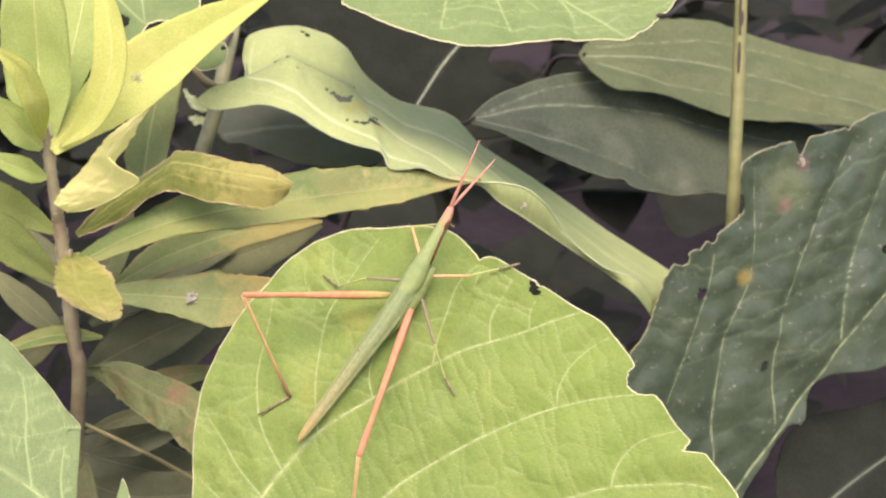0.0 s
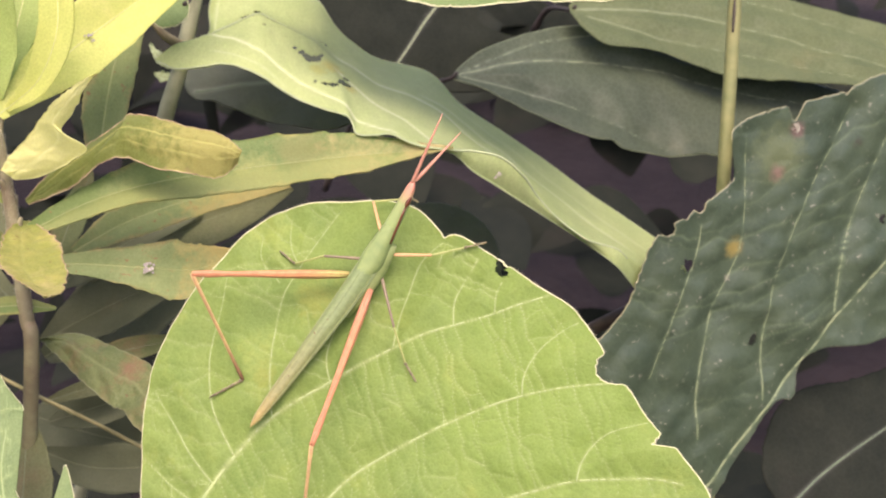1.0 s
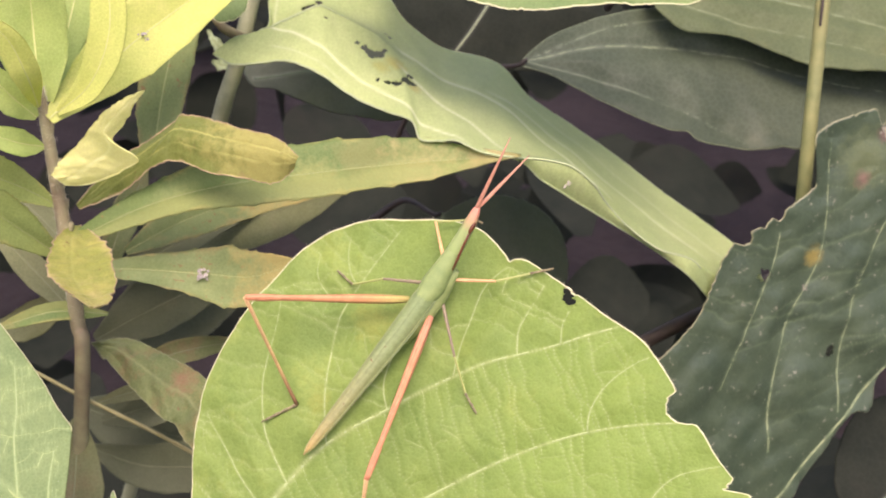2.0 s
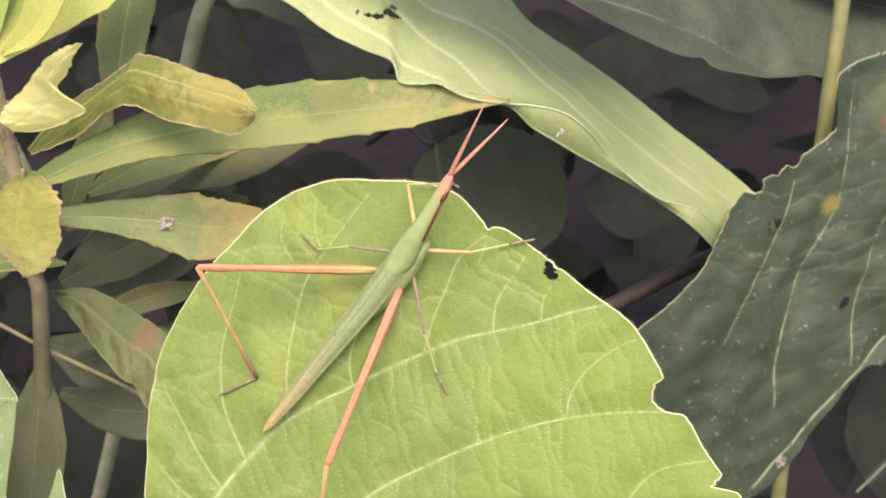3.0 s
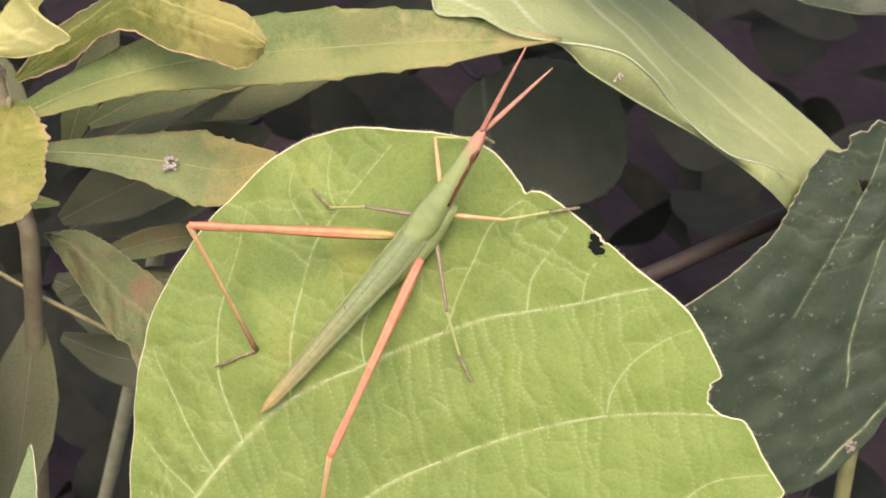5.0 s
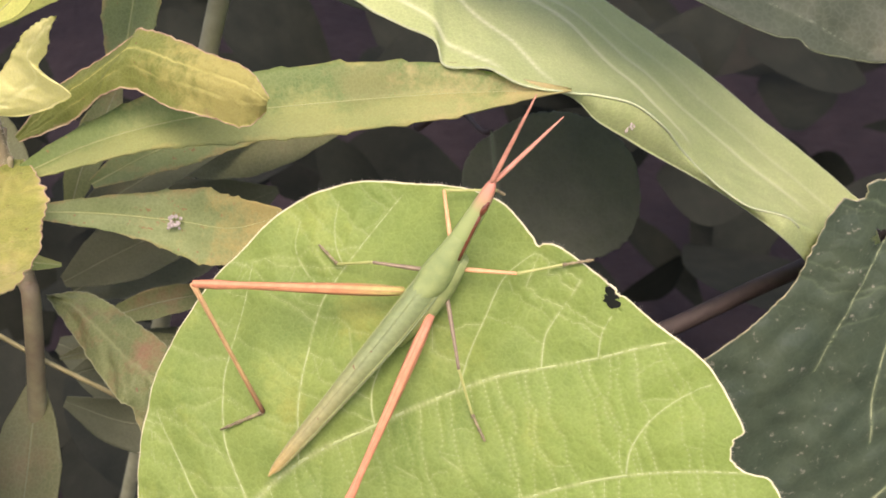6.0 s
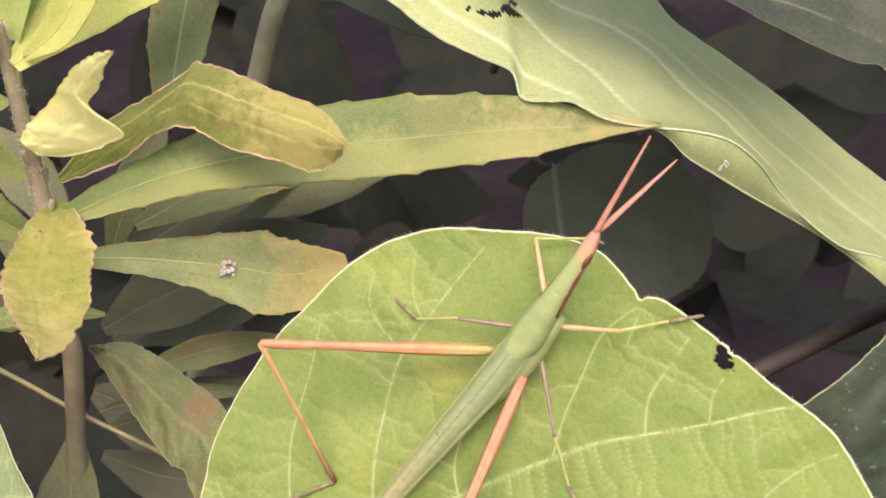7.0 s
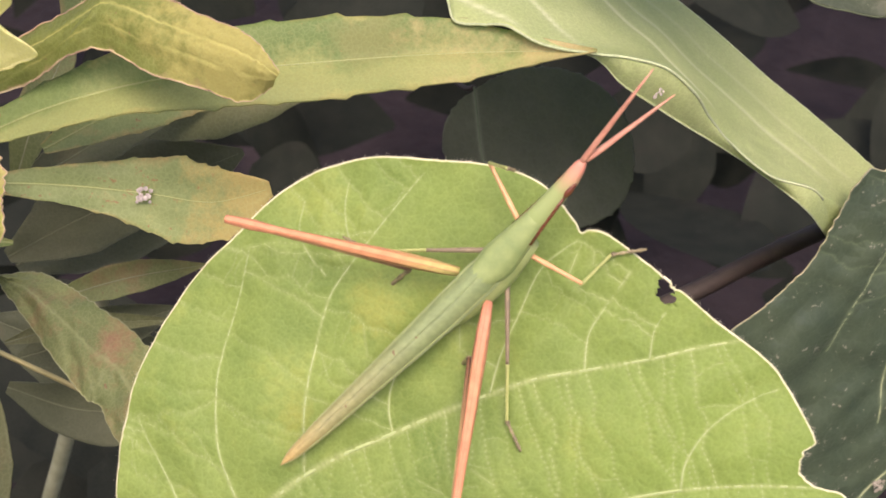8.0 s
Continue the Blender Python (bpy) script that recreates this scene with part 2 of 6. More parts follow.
M_BROWN = leaf_mat("withering_leaf_brown", (0.115, 0.150, 0.062), (0.175, 0.205, 0.085), (0.215, 0.150, 0.080), (0.16, 0.080, 0.05), 1100, 0.5, 0.2, 0.48, 90, edge=((0.24, 0.20, 0.10), 0.8), tip=((0.28, 0.26, 0.11), 0.80), strength=0.6, spot_at=0.68,
                   stains_and_lit=[(*(-0.0633, 0.0163, 0.5158), 0.0030, (0.15, 0.045, 0.040)), (*(-0.0600, 0.0185, 0.5195), 0.0050, (0.24, 0.140, 0.085))])
M_DROP = leaf_mat("lance_leaf_half_withered", (0.155, 0.210, 0.085), (0.230, 0.285, 0.115), (0.33, 0.29, 0.12), (0.24, 0.15, 0.07), 1100, 0.5, 0.2, 0.42, 50, edge=((0.38, 0.27, 0.12), 0.62), tip=((0.40, 0.33, 0.12), 0.6), strength=0.75, spot_at=0.625)
# These two muted colours carry the shade low on the stem.
M_DIM = leaf_mat("lance_leaf_olive_shade_tinted", (0.145, 0.165, 0.082), (0.195, 0.210, 0.105), (0.23, 0.195, 0.105), None, 900, 0.5, 0.15, 0.4, 40)
M_DIM2 = leaf_mat("lance_leaf_grey_shade_tinted", (0.120, 0.138, 0.080), (0.165, 0.182, 0.105), (0.19, 0.175, 0.10), None, 900, 0.5, 0.15, 0.4, 40, net_gain=0.08)
M_STEM = skin_mat("stem_purplish", [(0.3, (0.19, 0.145, 0.095)), (0.5, (0.25, 0.225, 0.13)), (0.7, (0.34, 0.33, 0.185))], 110, 0.6)
# Stem brown darkened for shade; also serves the stalk's own dark streaks.
M_DIMSTEM = skin_mat("stem_shade_and_streak_brown", [(0.3, (0.032, 0.025, 0.023)), (0.7, (0.060, 0.045, 0.038))], 200, 0.7)
M_STRAW = skin_mat("stem_straw", [(0.3, (0.30, 0.28, 0.12)), (0.7, (0.44, 0.40, 0.20))], 200, 0.6)
M_STALK = skin_mat("stalk_olive", [(0.3, (0.16, 0.18, 0.07)), (0.7, (0.26, 0.26, 0.11))], 160, 0.6)
M_PALE = skin_mat("stem_pale", [(0.3, (0.22, 0.24, 0.14)), (0.7, (0.34, 0.35, 0.22))], 160, 0.6)
# Soil colour taken almost to black to hold the shade under the plants.
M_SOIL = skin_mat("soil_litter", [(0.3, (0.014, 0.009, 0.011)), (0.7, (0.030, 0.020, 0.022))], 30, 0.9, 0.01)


# ---- builders ----
def link_mesh(name, verts, faces, material, parent=None, label="", smooth=True):
    me = bpy.data.meshes.new(name)
    me.from_pydata([tuple(v) for v in verts], [], faces)
    me.update()
    if smooth:
        me.polygons.foreach_set("use_smooth", [True] * len(me.polygons))
    for m in (material if isinstance(material, (list, tuple)) else [material]):
        me.materials.append(m)
    ob = new(name, me)
    if parent:
        ob.parent = parent
    if label:
        ob["label"] = label
    return ob


def empty(name, label, category, m=None, group="", kind=""):
    ob = new(name)
    ob.empty_display_size = 0.01
    if m is not None:
        ob.matrix_world = m
    return tagged(ob, label, category, group, kind)


def spline(pts, n, closed=False):
    """Catmull-Rom through pts, n samples."""
    P = [np.array(p, float) for p in pts]
    k = len(P)
    out = []
    segs = k if closed else k - 1
    for i in range(n):
        u = i / n * segs if closed else i / (n - 1) * segs
        j = min(int(u), segs - 1)
        f = u - j
        if closed:
            a, b, c, d = P[(j - 1) % k], P[j % k], P[(j + 1) % k], P[(j + 2) % k]
        else:
            a = P[j - 1] if j > 0 else 2 * P[0] - P[1]
            b, c = P[j], P[j + 1]
            d = P[j + 2] if j + 2 < k else 2 * P[-1] - P[-2]
        out.append(0.5 * ((2 * b) + (c - a) * f + (2 * a - 5 * b + 4 * c - d) * f * f + (3 * b - a - 3 * c + d) * f ** 3))
    return np.array(out)


def tube(name, pts, radii, material, parent=None, label="", n=24, sides=8, flat=1.0, up=(0, 0, 1), taper_ends=True):
    """A round or flattened rod along a curve; radii are spread evenly along it."""
    c = spline(pts, n) if len(pts) > 2 else np.array([np.array(pts[0]) * (1 - i / (n - 1)) + np.array(pts[1]) * i / (n - 1) for i in range(n)])
    r = np.interp(np.linspace(0, 1, n), np.linspace(0, 1, len(radii)), radii)
    vs, fs = [], []
    upv = np.array(up, float)
    for i in range(n):
        t = c[min(i + 1, n - 1)] - c[max(i - 1, 0)]
        t = t / (np.linalg.norm(t) + 1e-12)
        s = np.cross(t, upv)
        if np.linalg.norm(s) < 1e-6:
            s = np.cross(t, np.array([1.0, 0.2, 0.1]))
        s = s / np.linalg.norm(s)
        w = np.cross(s, t)
        for k in range(sides):
            a = 2 * math.pi * k / sides
            vs.append(c[i] + r[i] * (math.cos(a) * s + flat * math.sin(a) * w))
    for i in range(n - 1):
        for k in range(sides):
            k2 = (k + 1) % sides
            fs.append((i * sides + k, i * sides + k2, (i + 1) * sides + k2, (i + 1) * sides + k))
    fs.append(tuple(reversed(range(sides))))
    fs.append(tuple(range((n - 1) * sides, n * sides)))
    return link_mesh(name, vs, fs, material, parent, label)


def basis(origin, normal):
    n = Vector(normal).normalized()
    e1 = (Vector((1, 0, 0)) - n * n.x).normalized()
    e2 = n.cross(e1)
    m = Matrix((e1, e2, n)).transposed().to_4x4()
    m.translation = Vector(origin)
    return m


def wob(a, b, f, seed=0.0):
    return noise.noise(Vector((a * f + seed, b * f - seed, seed * 1.7)))


def blade(name, label, plane, outline, centre, material, veins=(), ladders=(), bites=(), holes=(), cup=0.0, ripple=0.0012, rings=36, seg=240,
          thick=0.0004, rim=0.00025, vein_mat=None, rim_mat=None, seed=1.0, jag=0.0004, group="", net_mat=None, vein_scale=1.0, hairs=0, petiole=None, pucker=0.0, fine=0.0, links=False):
    """A broad leaf in a plane: outline points round a centre, sunken veins with ladders of veinlets between them, bitten edges and holes."""
    root = empty(name, label, "leaf", basis(*plane), group)
    rng = random.Random(int(seed * 100))
    out = spline(outline, seg, True)
    c = np.array(centre, float)
    for i in range(seg):
        d = out[i] - c
        L = np.linalg.norm(d)
        d = d / L
        L += jag * (wob(out[i][0], out[i][1], 900, seed) + 0.6 * wob(out[i][0], out[i][1], 2500, seed))
        for (x, y, r) in bites:
            o = np.array([x, y])
            q = c + d * L - o
            rr = r * (1 + 0.25 * wob(out[i][0], out[i][1], 1400, seed + 3))
            if np.linalg.norm(q) < rr:
                pr = np.dot(o - c, d)
                h2 = np.dot(o - c, o - c) - pr * pr
                L = min(L, pr - math.sqrt(max(0.0, rr * rr - h2)))
        out[i] = c + d * L
    if bites:
        for q in range(2):
            out = (np.roll(out, 1, 0) + 2 * out + np.roll(out, -1, 0)) / 4
    size = max(np.linalg.norm(o - c) for o in out)
    curves = [spline(pts, 160) for pts, r0, r1 in veins]
    rungs = []
    for (i, j, n, a0, a1, dx, dy, r) in ladders:
        way = np.array([dx, dy]) / math.hypot(dx, dy)
        goal = curves[j] if j is not None else out
        row = []
        for k in range(n):
            f = (k + rng.uniform(0.1, 0.9)) / n
            A = curves[i][min(159, int((a0 + (a1 - a0) * f) * 159))]
            turn = way + np.array([rng.uniform(-0.13, 0.13), rng.uniform(-0.13, 0.13)])
            turn = turn / np.linalg.norm(turn)
            best, B = 0.8, None
            for g in goal:
                L = np.linalg.norm(g - A)
                if L > 0.0015 and np.dot(g - A, turn) / L > best:
                    best, B = np.dot(g - A, turn) / L, g
            if B is None:
                continue
            side = np.array([-(B - A)[1], (B - A)[0]])
            bow = rng.uniform(-0.07, 0.09)
            kink = 0.0007 / (np.linalg.norm(B - A) + 1e-9)
            line = []
            for q in range(25):
                s = q / 24
                line.append(A + (B - A) * s + side * (bow * math.sin(math.pi * s) + math.sin(math.pi * s) * (0.10 * wob(s * 3.5, k * 1.7, 1.0, seed + i) + kink * wob(s * 11, k * 2.3, 1.0, seed + i + 9))))
            row.append((np.array(line), r * rng.uniform(0.6, 1.35)))
        # some veinlets break off and lean over to their neighbour; short links close the net
        net = []
        for k, (line, w) in enumerate(row):
            if k + 1 < len(row):
                mate = row[k + 1][0]
                for q in range(rng.randrange(0, 3) if links else 0):
                    a, b = rng.randrange(3, 22), rng.randrange(-3, 4)
                    P0, P1 = line[a], mate[min(23, max(1, a + b))]
                    gap = np.linalg.norm(P1 - P0)
                    if 0.0008 < gap < 0.007:
                        bend_ = np.array([-(P1 - P0)[1], (P1 - P0)[0]]) * rng.uniform(-0.2, 0.2)
                        net.append((np.array([P0 + (P1 - P0) * x / 24 + bend_ * math.sin(math.pi * x / 24) + 0.0002 * np.array([wob(x * 0.3, k, 1.0, a), wob(x * 0.3, -k, 1.0, a)]) for x in range(25)]), w * 0.42))
                if rng.random() < 0.16:
                    a = rng.randrange(9, 19)
                    P1 = mate[min(24, a + 4)]
                    line = np.array([line[x] if x <= a else line[a] + (P1 - line[a]) * ((x - a) / (24 - a)) ** 0.9 for x in range(25)])
            net.append((line, w))
        for line, w in net:
            if not any(np.hypot(line[:, 0] - x, line[:, 1] - y).min() < 1.7 * hr for (x, y, hr) in holes):
                rungs.append((line, w))
    widths = [np.linspace(r0, r1, 160) * vein_scale for pts, r0, r1 in veins]
    main_pts = np.concatenate(curves) if curves else None
    main_w = np.concatenate(widths) if curves else None
    rung_pts = np.concatenate([l for l, r in rungs]) if rungs else None
    rung_w = np.concatenate([np.full(25, 0.00030 * min(1.3, r / 0.00012)) for l, r in rungs]) if rungs else None

    trees = {}

    def near(P, Q, W=None):
        """Distance of each point to the nearest of a set of points, in units of that point's width if widths are given."""
        if id(Q) not in trees:
            tree = kdtree.KDTree(len(Q))
            for i, p in enumerate(Q):
                tree.insert((p[0], p[1], 0.0), i)
            tree.balance()
            trees[id(Q)] = tree
        tree = trees[id(Q)]
        hits = [tree.find((p[0], p[1], 0.0)) for p in P]
        d = np.array([h[2] for h in hits])
        return d if W is None else d / W[[h[1] for h in hits]]

    def heights(P):
        """Height of the blade at an array of points: cup, ripples, and tissue swelling between the veins."""
        P = np.asarray(P, float)
        q = np.hypot(P[:, 0] - c[0], P[:, 1] - c[1]) / size
        z = cup * q * q + np.array([ripple * wob(a, b, 60, seed) + 0.4 * ripple * wob(a, b, 170, seed + 5) for a, b in P])
        if pucker and main_pts is not None:
            z += pucker * (1 - np.exp(-(near(P, main_pts) / 0.0035) ** 2))
        if fine and rung_pts is not None:
            z += fine * (1 - np.exp(-(near(P, rung_pts) / 0.0009) ** 2))
        return z

    flat = [c]
    for k in range(1, rings + 1):
        s = (k / rings) ** 0.85
        for i in range(seg):
            flat.append(c + (out[i] - c) * s)
    flat = np.array(flat)

    def hole_r(d, L, x, r):
        a, b = d[0] / (L + 1e-9), d[1] / (L + 1e-9)
        return r * (1 + 0.6 * wob(a, b, 1.3, seed + x * 100) + 0.3 * wob(a, b, 2.9, seed + x * 70))

    for (x, y, r) in holes:
        o = np.array([x, y])
        for i in np.nonzero(np.hypot(flat[:, 0] - x, flat[:, 1] - y) < 2.2 * r)[0]:
            d = flat[i] - o
            L = np.linalg.norm(d)
            rr = hole_r(d, L, x, r)
            if 0.45 * rr < L < 1.35 * rr:
                flat[i] = o + d / L * rr
    N = len(flat)
    z = heights(flat)
    top = [(p[0], p[1], h + thick / 2) for p, h in zip(flat, z)]
    bot = [(p[0], p[1], h - thick / 2) for p, h in zip(flat, z)]

    def idx(k, i):
        return 0 if k == 0 else 1 + (k - 1) * seg + i % seg

    fs = []
    for k in range(rings):
        for i in range(seg):
            f = (0, idx(1, i), idx(1, i + 1)) if k == 0 else (idx(k, i), idx(k + 1, i), idx(k + 1, i + 1), idx(k, i + 1))
            m = (sum(flat[j][0] for j in f) / len(f), sum(flat[j][1] for j in f) / len(f)) if holes else None
            if holes and any(math.hypot(m[0] - x, m[1] - y) < 1.6 * r and math.hypot(m[0] - x, m[1] - y) < 0.97 * hole_r((m[0] - x, m[1] - y), math.hypot(m[0] - x, m[1] - y), x, r) for (x, y, r) in holes):
                continue
            fs.append(f)
            fs.append(tuple(j + N for j in reversed(f)))
    for i in range(seg):
        fs.append((idx(rings, i), idx(rings, i) + N, idx(rings, i + 1) + N, idx(rings, i + 1)))
    ob = link_mesh("blade", top + bot, fs, material, root)
    for nm, Q, W, soft in (("vein", main_pts, main_w, 1.0), ("rung", rung_pts, rung_w, 1.0)):
        if Q is not None:
            val = np.exp(-(near(flat, Q, W) / soft) ** 2)
            ob.data.attributes.new(nm, "FLOAT", "POINT").data.foreach_set("value", np.concatenate([val, val]))
    if petiole:
        o = root.matrix_world.inverted()
        foot = Vector(petiole[1])
        base = root.matrix_world @ Vector((*petiole[0], 0))
        way = [base, base.lerp(foot, 0.12), base.lerp(foot, 0.5) + Vector((0, 0.01, 0)), foot]
        tube("petiole", [tuple(o @ p) for p in way], [0.0006, 0.0007, 0.0014], M_DIMSTEM, root, n=24)
    vm = vein_mat or M_VEIN
    for j, ((pts, r0, r1), cv) in enumerate(zip(veins, curves)):
        cv = cv[::4]
        zz = heights(cv)
        tube("midrib" if j == 0 else "vein", [(p[0], p[1], h + thick * 0.5) for p, h in zip(cv, zz)], [r0 * vein_scale * 0.5, r1 * vein_scale * 0.5], vm, root, n=60, sides=6, flat=0.12)
    vs, ff = [], []
    for line, r in rungs:
        zz = heights(line)
        last = None
        for q in range(25):
            s = q / 24
            t = line[min(q + 1, 24)] - line[max(q - 1, 0)]
            w = np.array([-t[1], t[0]]) / (np.linalg.norm(t) + 1e-9) * r * 1.05 * (1 - 0.35 * math.sin(math.pi * s)) * vein_scale
            p, h = line[q], zz[q] + thick * 0.5
            base = len(vs)
            vs += [(p[0] - w[0], p[1] - w[1], h - 0.00002), (p[0], p[1], h + r * 0.12), (p[0] + w[0], p[1] + w[1], h - 0.00002)]
            if last is not None:
                ff += [(last, base, base + 1, last + 1), (last + 1, base + 1, base + 2, last + 2)]
            last = base
    if vs:
        tagged(link_mesh("veinlet_net", vs, ff, net_mat or vm, root), kind="stuff")
    e = [Vector((p[0], p[1], h)) for p, h in zip(flat[-seg:], z[-seg:])]
    if rim:
        vs, ff = [], []
        for i in range(seg):
            t = e[(i + 1) % seg] - e[i - 1]
            s = t.cross(Vector((0, 0, 1))).normalized()
            for k in range(5):
                a = 2 * math.pi * k / 5
                vs.append(e[i] + rim * (s * math.cos(a) + Vector((0, 0, 1)) * math.sin(a)))
        for i in range(seg):
            for k in range(5):
                ff.append((i * 5 + k, i * 5 + (k + 1) % 5, ((i + 1) % seg) * 5 + (k + 1) % 5, ((i + 1) % seg) * 5 + k))
        link_mesh("margin", vs, ff, rim_mat or M_RIM, root)
    if hairs:
        vs, ff = [], []
        for q in range(hairs):
            i = rng.randrange(seg)
            o = e[i].lerp(e[(i + 1) % seg], rng.random())
            d = Vector((*(out[i] - c), 0)).normalized()
            t = Vector((-d.y, d.x, 0))
            w = (d + t * rng.uniform(-0.7, 0.7) + Vector((0, 0, rng.uniform(-0.5, 0.7)))).normalized()
            tip = o + w * rng.uniform(0.0003, 0.0009)
            k = len(vs)
            vs += [o + t * 0.000025, o - t * 0.000025, tip, o + Vector((0, 0, 0.00004))]
            ff += [(k, k + 1, k + 2), (k, k + 2, k + 3), (k + 1, k + 3, k + 2)]
        tagged(link_mesh("margin_fuzz", vs, ff, M_HAIR, root, smooth=False), kind="stuff")
    return root


def strip(name, label, mid, width, material, facing, shape=(0.18, 0.7, 1.0, 0.95, 0.62, 0.06), fold=0.25, wave=0.0, waves=3.0, teeth=0.0, twist=(0, 0),
          thick=0.00035, seed=1.0, n=96, m=9, vein_mat=None, vein=0.00022, parent=None, curl=0.0, group="", skew=0.0, category="leaf", ragged=0.0):
    """A lance-shaped leaf along a curved midrib. fold lifts the sides into a V, curl rolls them, wave ripples them, twist turns it (degrees from base to tip)."""
    c = spline(mid, n)
    root = empty(name, label, category, None, group) if parent is None else parent
    fac = np.array(facing, float)
    rows = []
    for i in range(n):
        t = c[min(i + 1, n - 1)] - c[max(i - 1, 0)]
        t /= np.linalg.norm(t)
        f = fac - t * np.dot(fac, t)
        f /= np.linalg.norm(f)
        s = np.cross(t, f)
        u = i / (n - 1)
        a = radians(twist[0] + (twist[1] - twist[0]) * u)
        s, f = s * math.cos(a) + f * math.sin(a), f * math.cos(a) - s * math.sin(a)
        w = width / 2 * float(np.interp(u, np.linspace(0, 1, len(shape)), shape))
        row = []
        for k in range(-m, m + 1):
            v = k / m
            sg = 1 if v >= 0 else -1
            ww = w * (1 + sg * skew)
            if abs(k) == m:
                ww *= 1 + teeth * max(0.0, ((u * 11) % 1.0) * 3 - 2) + ragged * wob(u * 9, sg, 1.0, seed) + 0.03 * wob(u * 30, sg, 1.0, seed)
            lift = fold * abs(v) * ww + wave * v * v * math.sin(2 * math.pi * waves * u + seed + (1.5 if sg > 0 else 0)) + 0.10 * w * wob(u * 5, v * 1.5, 1.0, seed)
            ang = curl * abs(v)
            row.append(c[i] + s * v * ww * math.cos(ang) + f * (lift + ww * abs(v) * math.sin(ang)) - f * 0.0)
        rows.append((row, f))
    k2 = 2 * m + 1
    top = [p + f * thick / 2 for row, f in rows for p in row]
    bot = [p - f * thick / 2 for row, f in rows for p in row]
    N = len(top)
    fs = []
    for i in range(n - 1):
        for k in range(k2 - 1):
            q = (i * k2 + k, i * k2 + k + 1, (i + 1) * k2 + k + 1, (i + 1) * k2 + k)
            fs.append(q)
            fs.append(tuple(j + N for j in reversed(q)))
        for k in (0, k2 - 1):
            fs.append((i * k2 + k, (i + 1) * k2 + k, (i + 1) * k2 + k + N, i * k2 + k + N))
    ob = link_mesh("blade", top + bot, fs, material, root)
    for nm, vals in (("across", [abs(k / m) for i in range(n) for k in range(-m, m + 1)]), ("along", [i / (n - 1) for i in range(n) for k in range(-m, m + 1)]), ("side", [0.5 + 0.5 * k / m for i in range(n) for k in range(-m, m + 1)])):
        at = ob.data.attributes.new(nm, "FLOAT", "POINT")
        at.data.foreach_set("value", vals + vals)
    line = [rows[i][0][m] + rows[i][1] * thick * 0.6 for i in range(0, n, 3)]
    tube("midrib", line, [vein, vein * 0.7, vein * 0.25], vein_mat or M_RODVEIN, root, n=40, sides=6, flat=0.6)
    return root


def lofted(name, root, edge_a, edge_b, material, out, bulge=0.001, veins=(), gaps=(), n=110, k=28, seed=1.0, jag=0.0003, thick=0.0004, rim=0.00018, rim_mat=None, rough=0.0006, rims=((0, 0.0, 1.0), (1, 0.0, 1.0))):
    """A leaf blade spanned between its two margins, swelling along out, with sunken pale veins (start v, end v, width, strength) and torn gaps (point, radius)."""
    a, b = spline(edge_a, n), spline(edge_b, n)
    up = np.array(out, float) / np.linalg.norm(out)
    grid = np.empty((n, k + 1, 3))
    val, across, along = [], [], []
    for i in range(n):
        d = b[i] - a[i]
        L = np.linalg.norm(d) + 1e-9
        A = a[i] - d / L * jag * (wob(i * 0.31, seed, 1.0, seed) + 0.6 * wob(i * 0.83, seed, 1.0, seed + 2))
        B = b[i] + d / L * jag * (wob(i * 0.31, -seed, 1.0, seed + 4) + 0.6 * wob(i * 0.83, -seed, 1.0, seed + 6))
        u = i / (n - 1)
        for j in range(k + 1):
            v = j / k
            g = max([q * math.exp(-((v - v0 - (v1 - v0) * u + 0.02 * wob(u * 6, v0, 1.0, seed)) / w) ** 2) for v0, v1, w, q in veins] or [0.0])
            grid[i, j] = A * (1 - v) + B * v + up * (min(1.0, L / 0.008) * bulge * math.sin(math.pi * v) + rough * wob(u * 9, v * 3, 1.0, seed) + 0.5 * rough * wob(u * 22, v * 7, 1.0, seed + 1) - 0.0004 * g)
            val.append(g)
            across.append(abs(2 * v - 1))
            along.append(u)
    vs = [p for r in grid for p in r]
    N = len(vs)
    vs += [p - up * thick for p in vs]
    fs = []
    for i in range(n - 1):
        for j in range(k):
            q = (i * (k + 1) + j, i * (k + 1) + j + 1, (i + 1) * (k + 1) + j + 1, (i + 1) * (k + 1) + j)
            mid = (vs[q[0]] + vs[q[2]]) / 2
            if any(np.linalg.norm((mid - np.array(o)) - up * np.dot(mid - np.array(o), up)) < r * (1 + 0.5 * wob(i * 0.5, j * 0.5, 1.0, seed)) for o, r in gaps):
                continue
            fs += [q, tuple(x + N for x in reversed(q))]
        for j in (0, k):
            fs.append((i * (k + 1) + j, (i + 1) * (k + 1) + j, (i + 1) * (k + 1) + j + N, i * (k + 1) + j + N))
    ob = link_mesh(name, vs, fs, material, root)
    for nm, w in (("vein", val), ("across", across), ("along", along)):
        ob.data.attributes.new(nm, "FLOAT", "POINT").data.foreach_set("value", w + w)
    if rim:
        for v, u0, u1 in rims:
            tube("margin", [grid[i, v * k] for i in range(int(u0 * n), int(u1 * n), 2)], [rim, rim, rim * 0.4], rim_mat or M_UNDER, root, n=90, sides=5)
    return ob


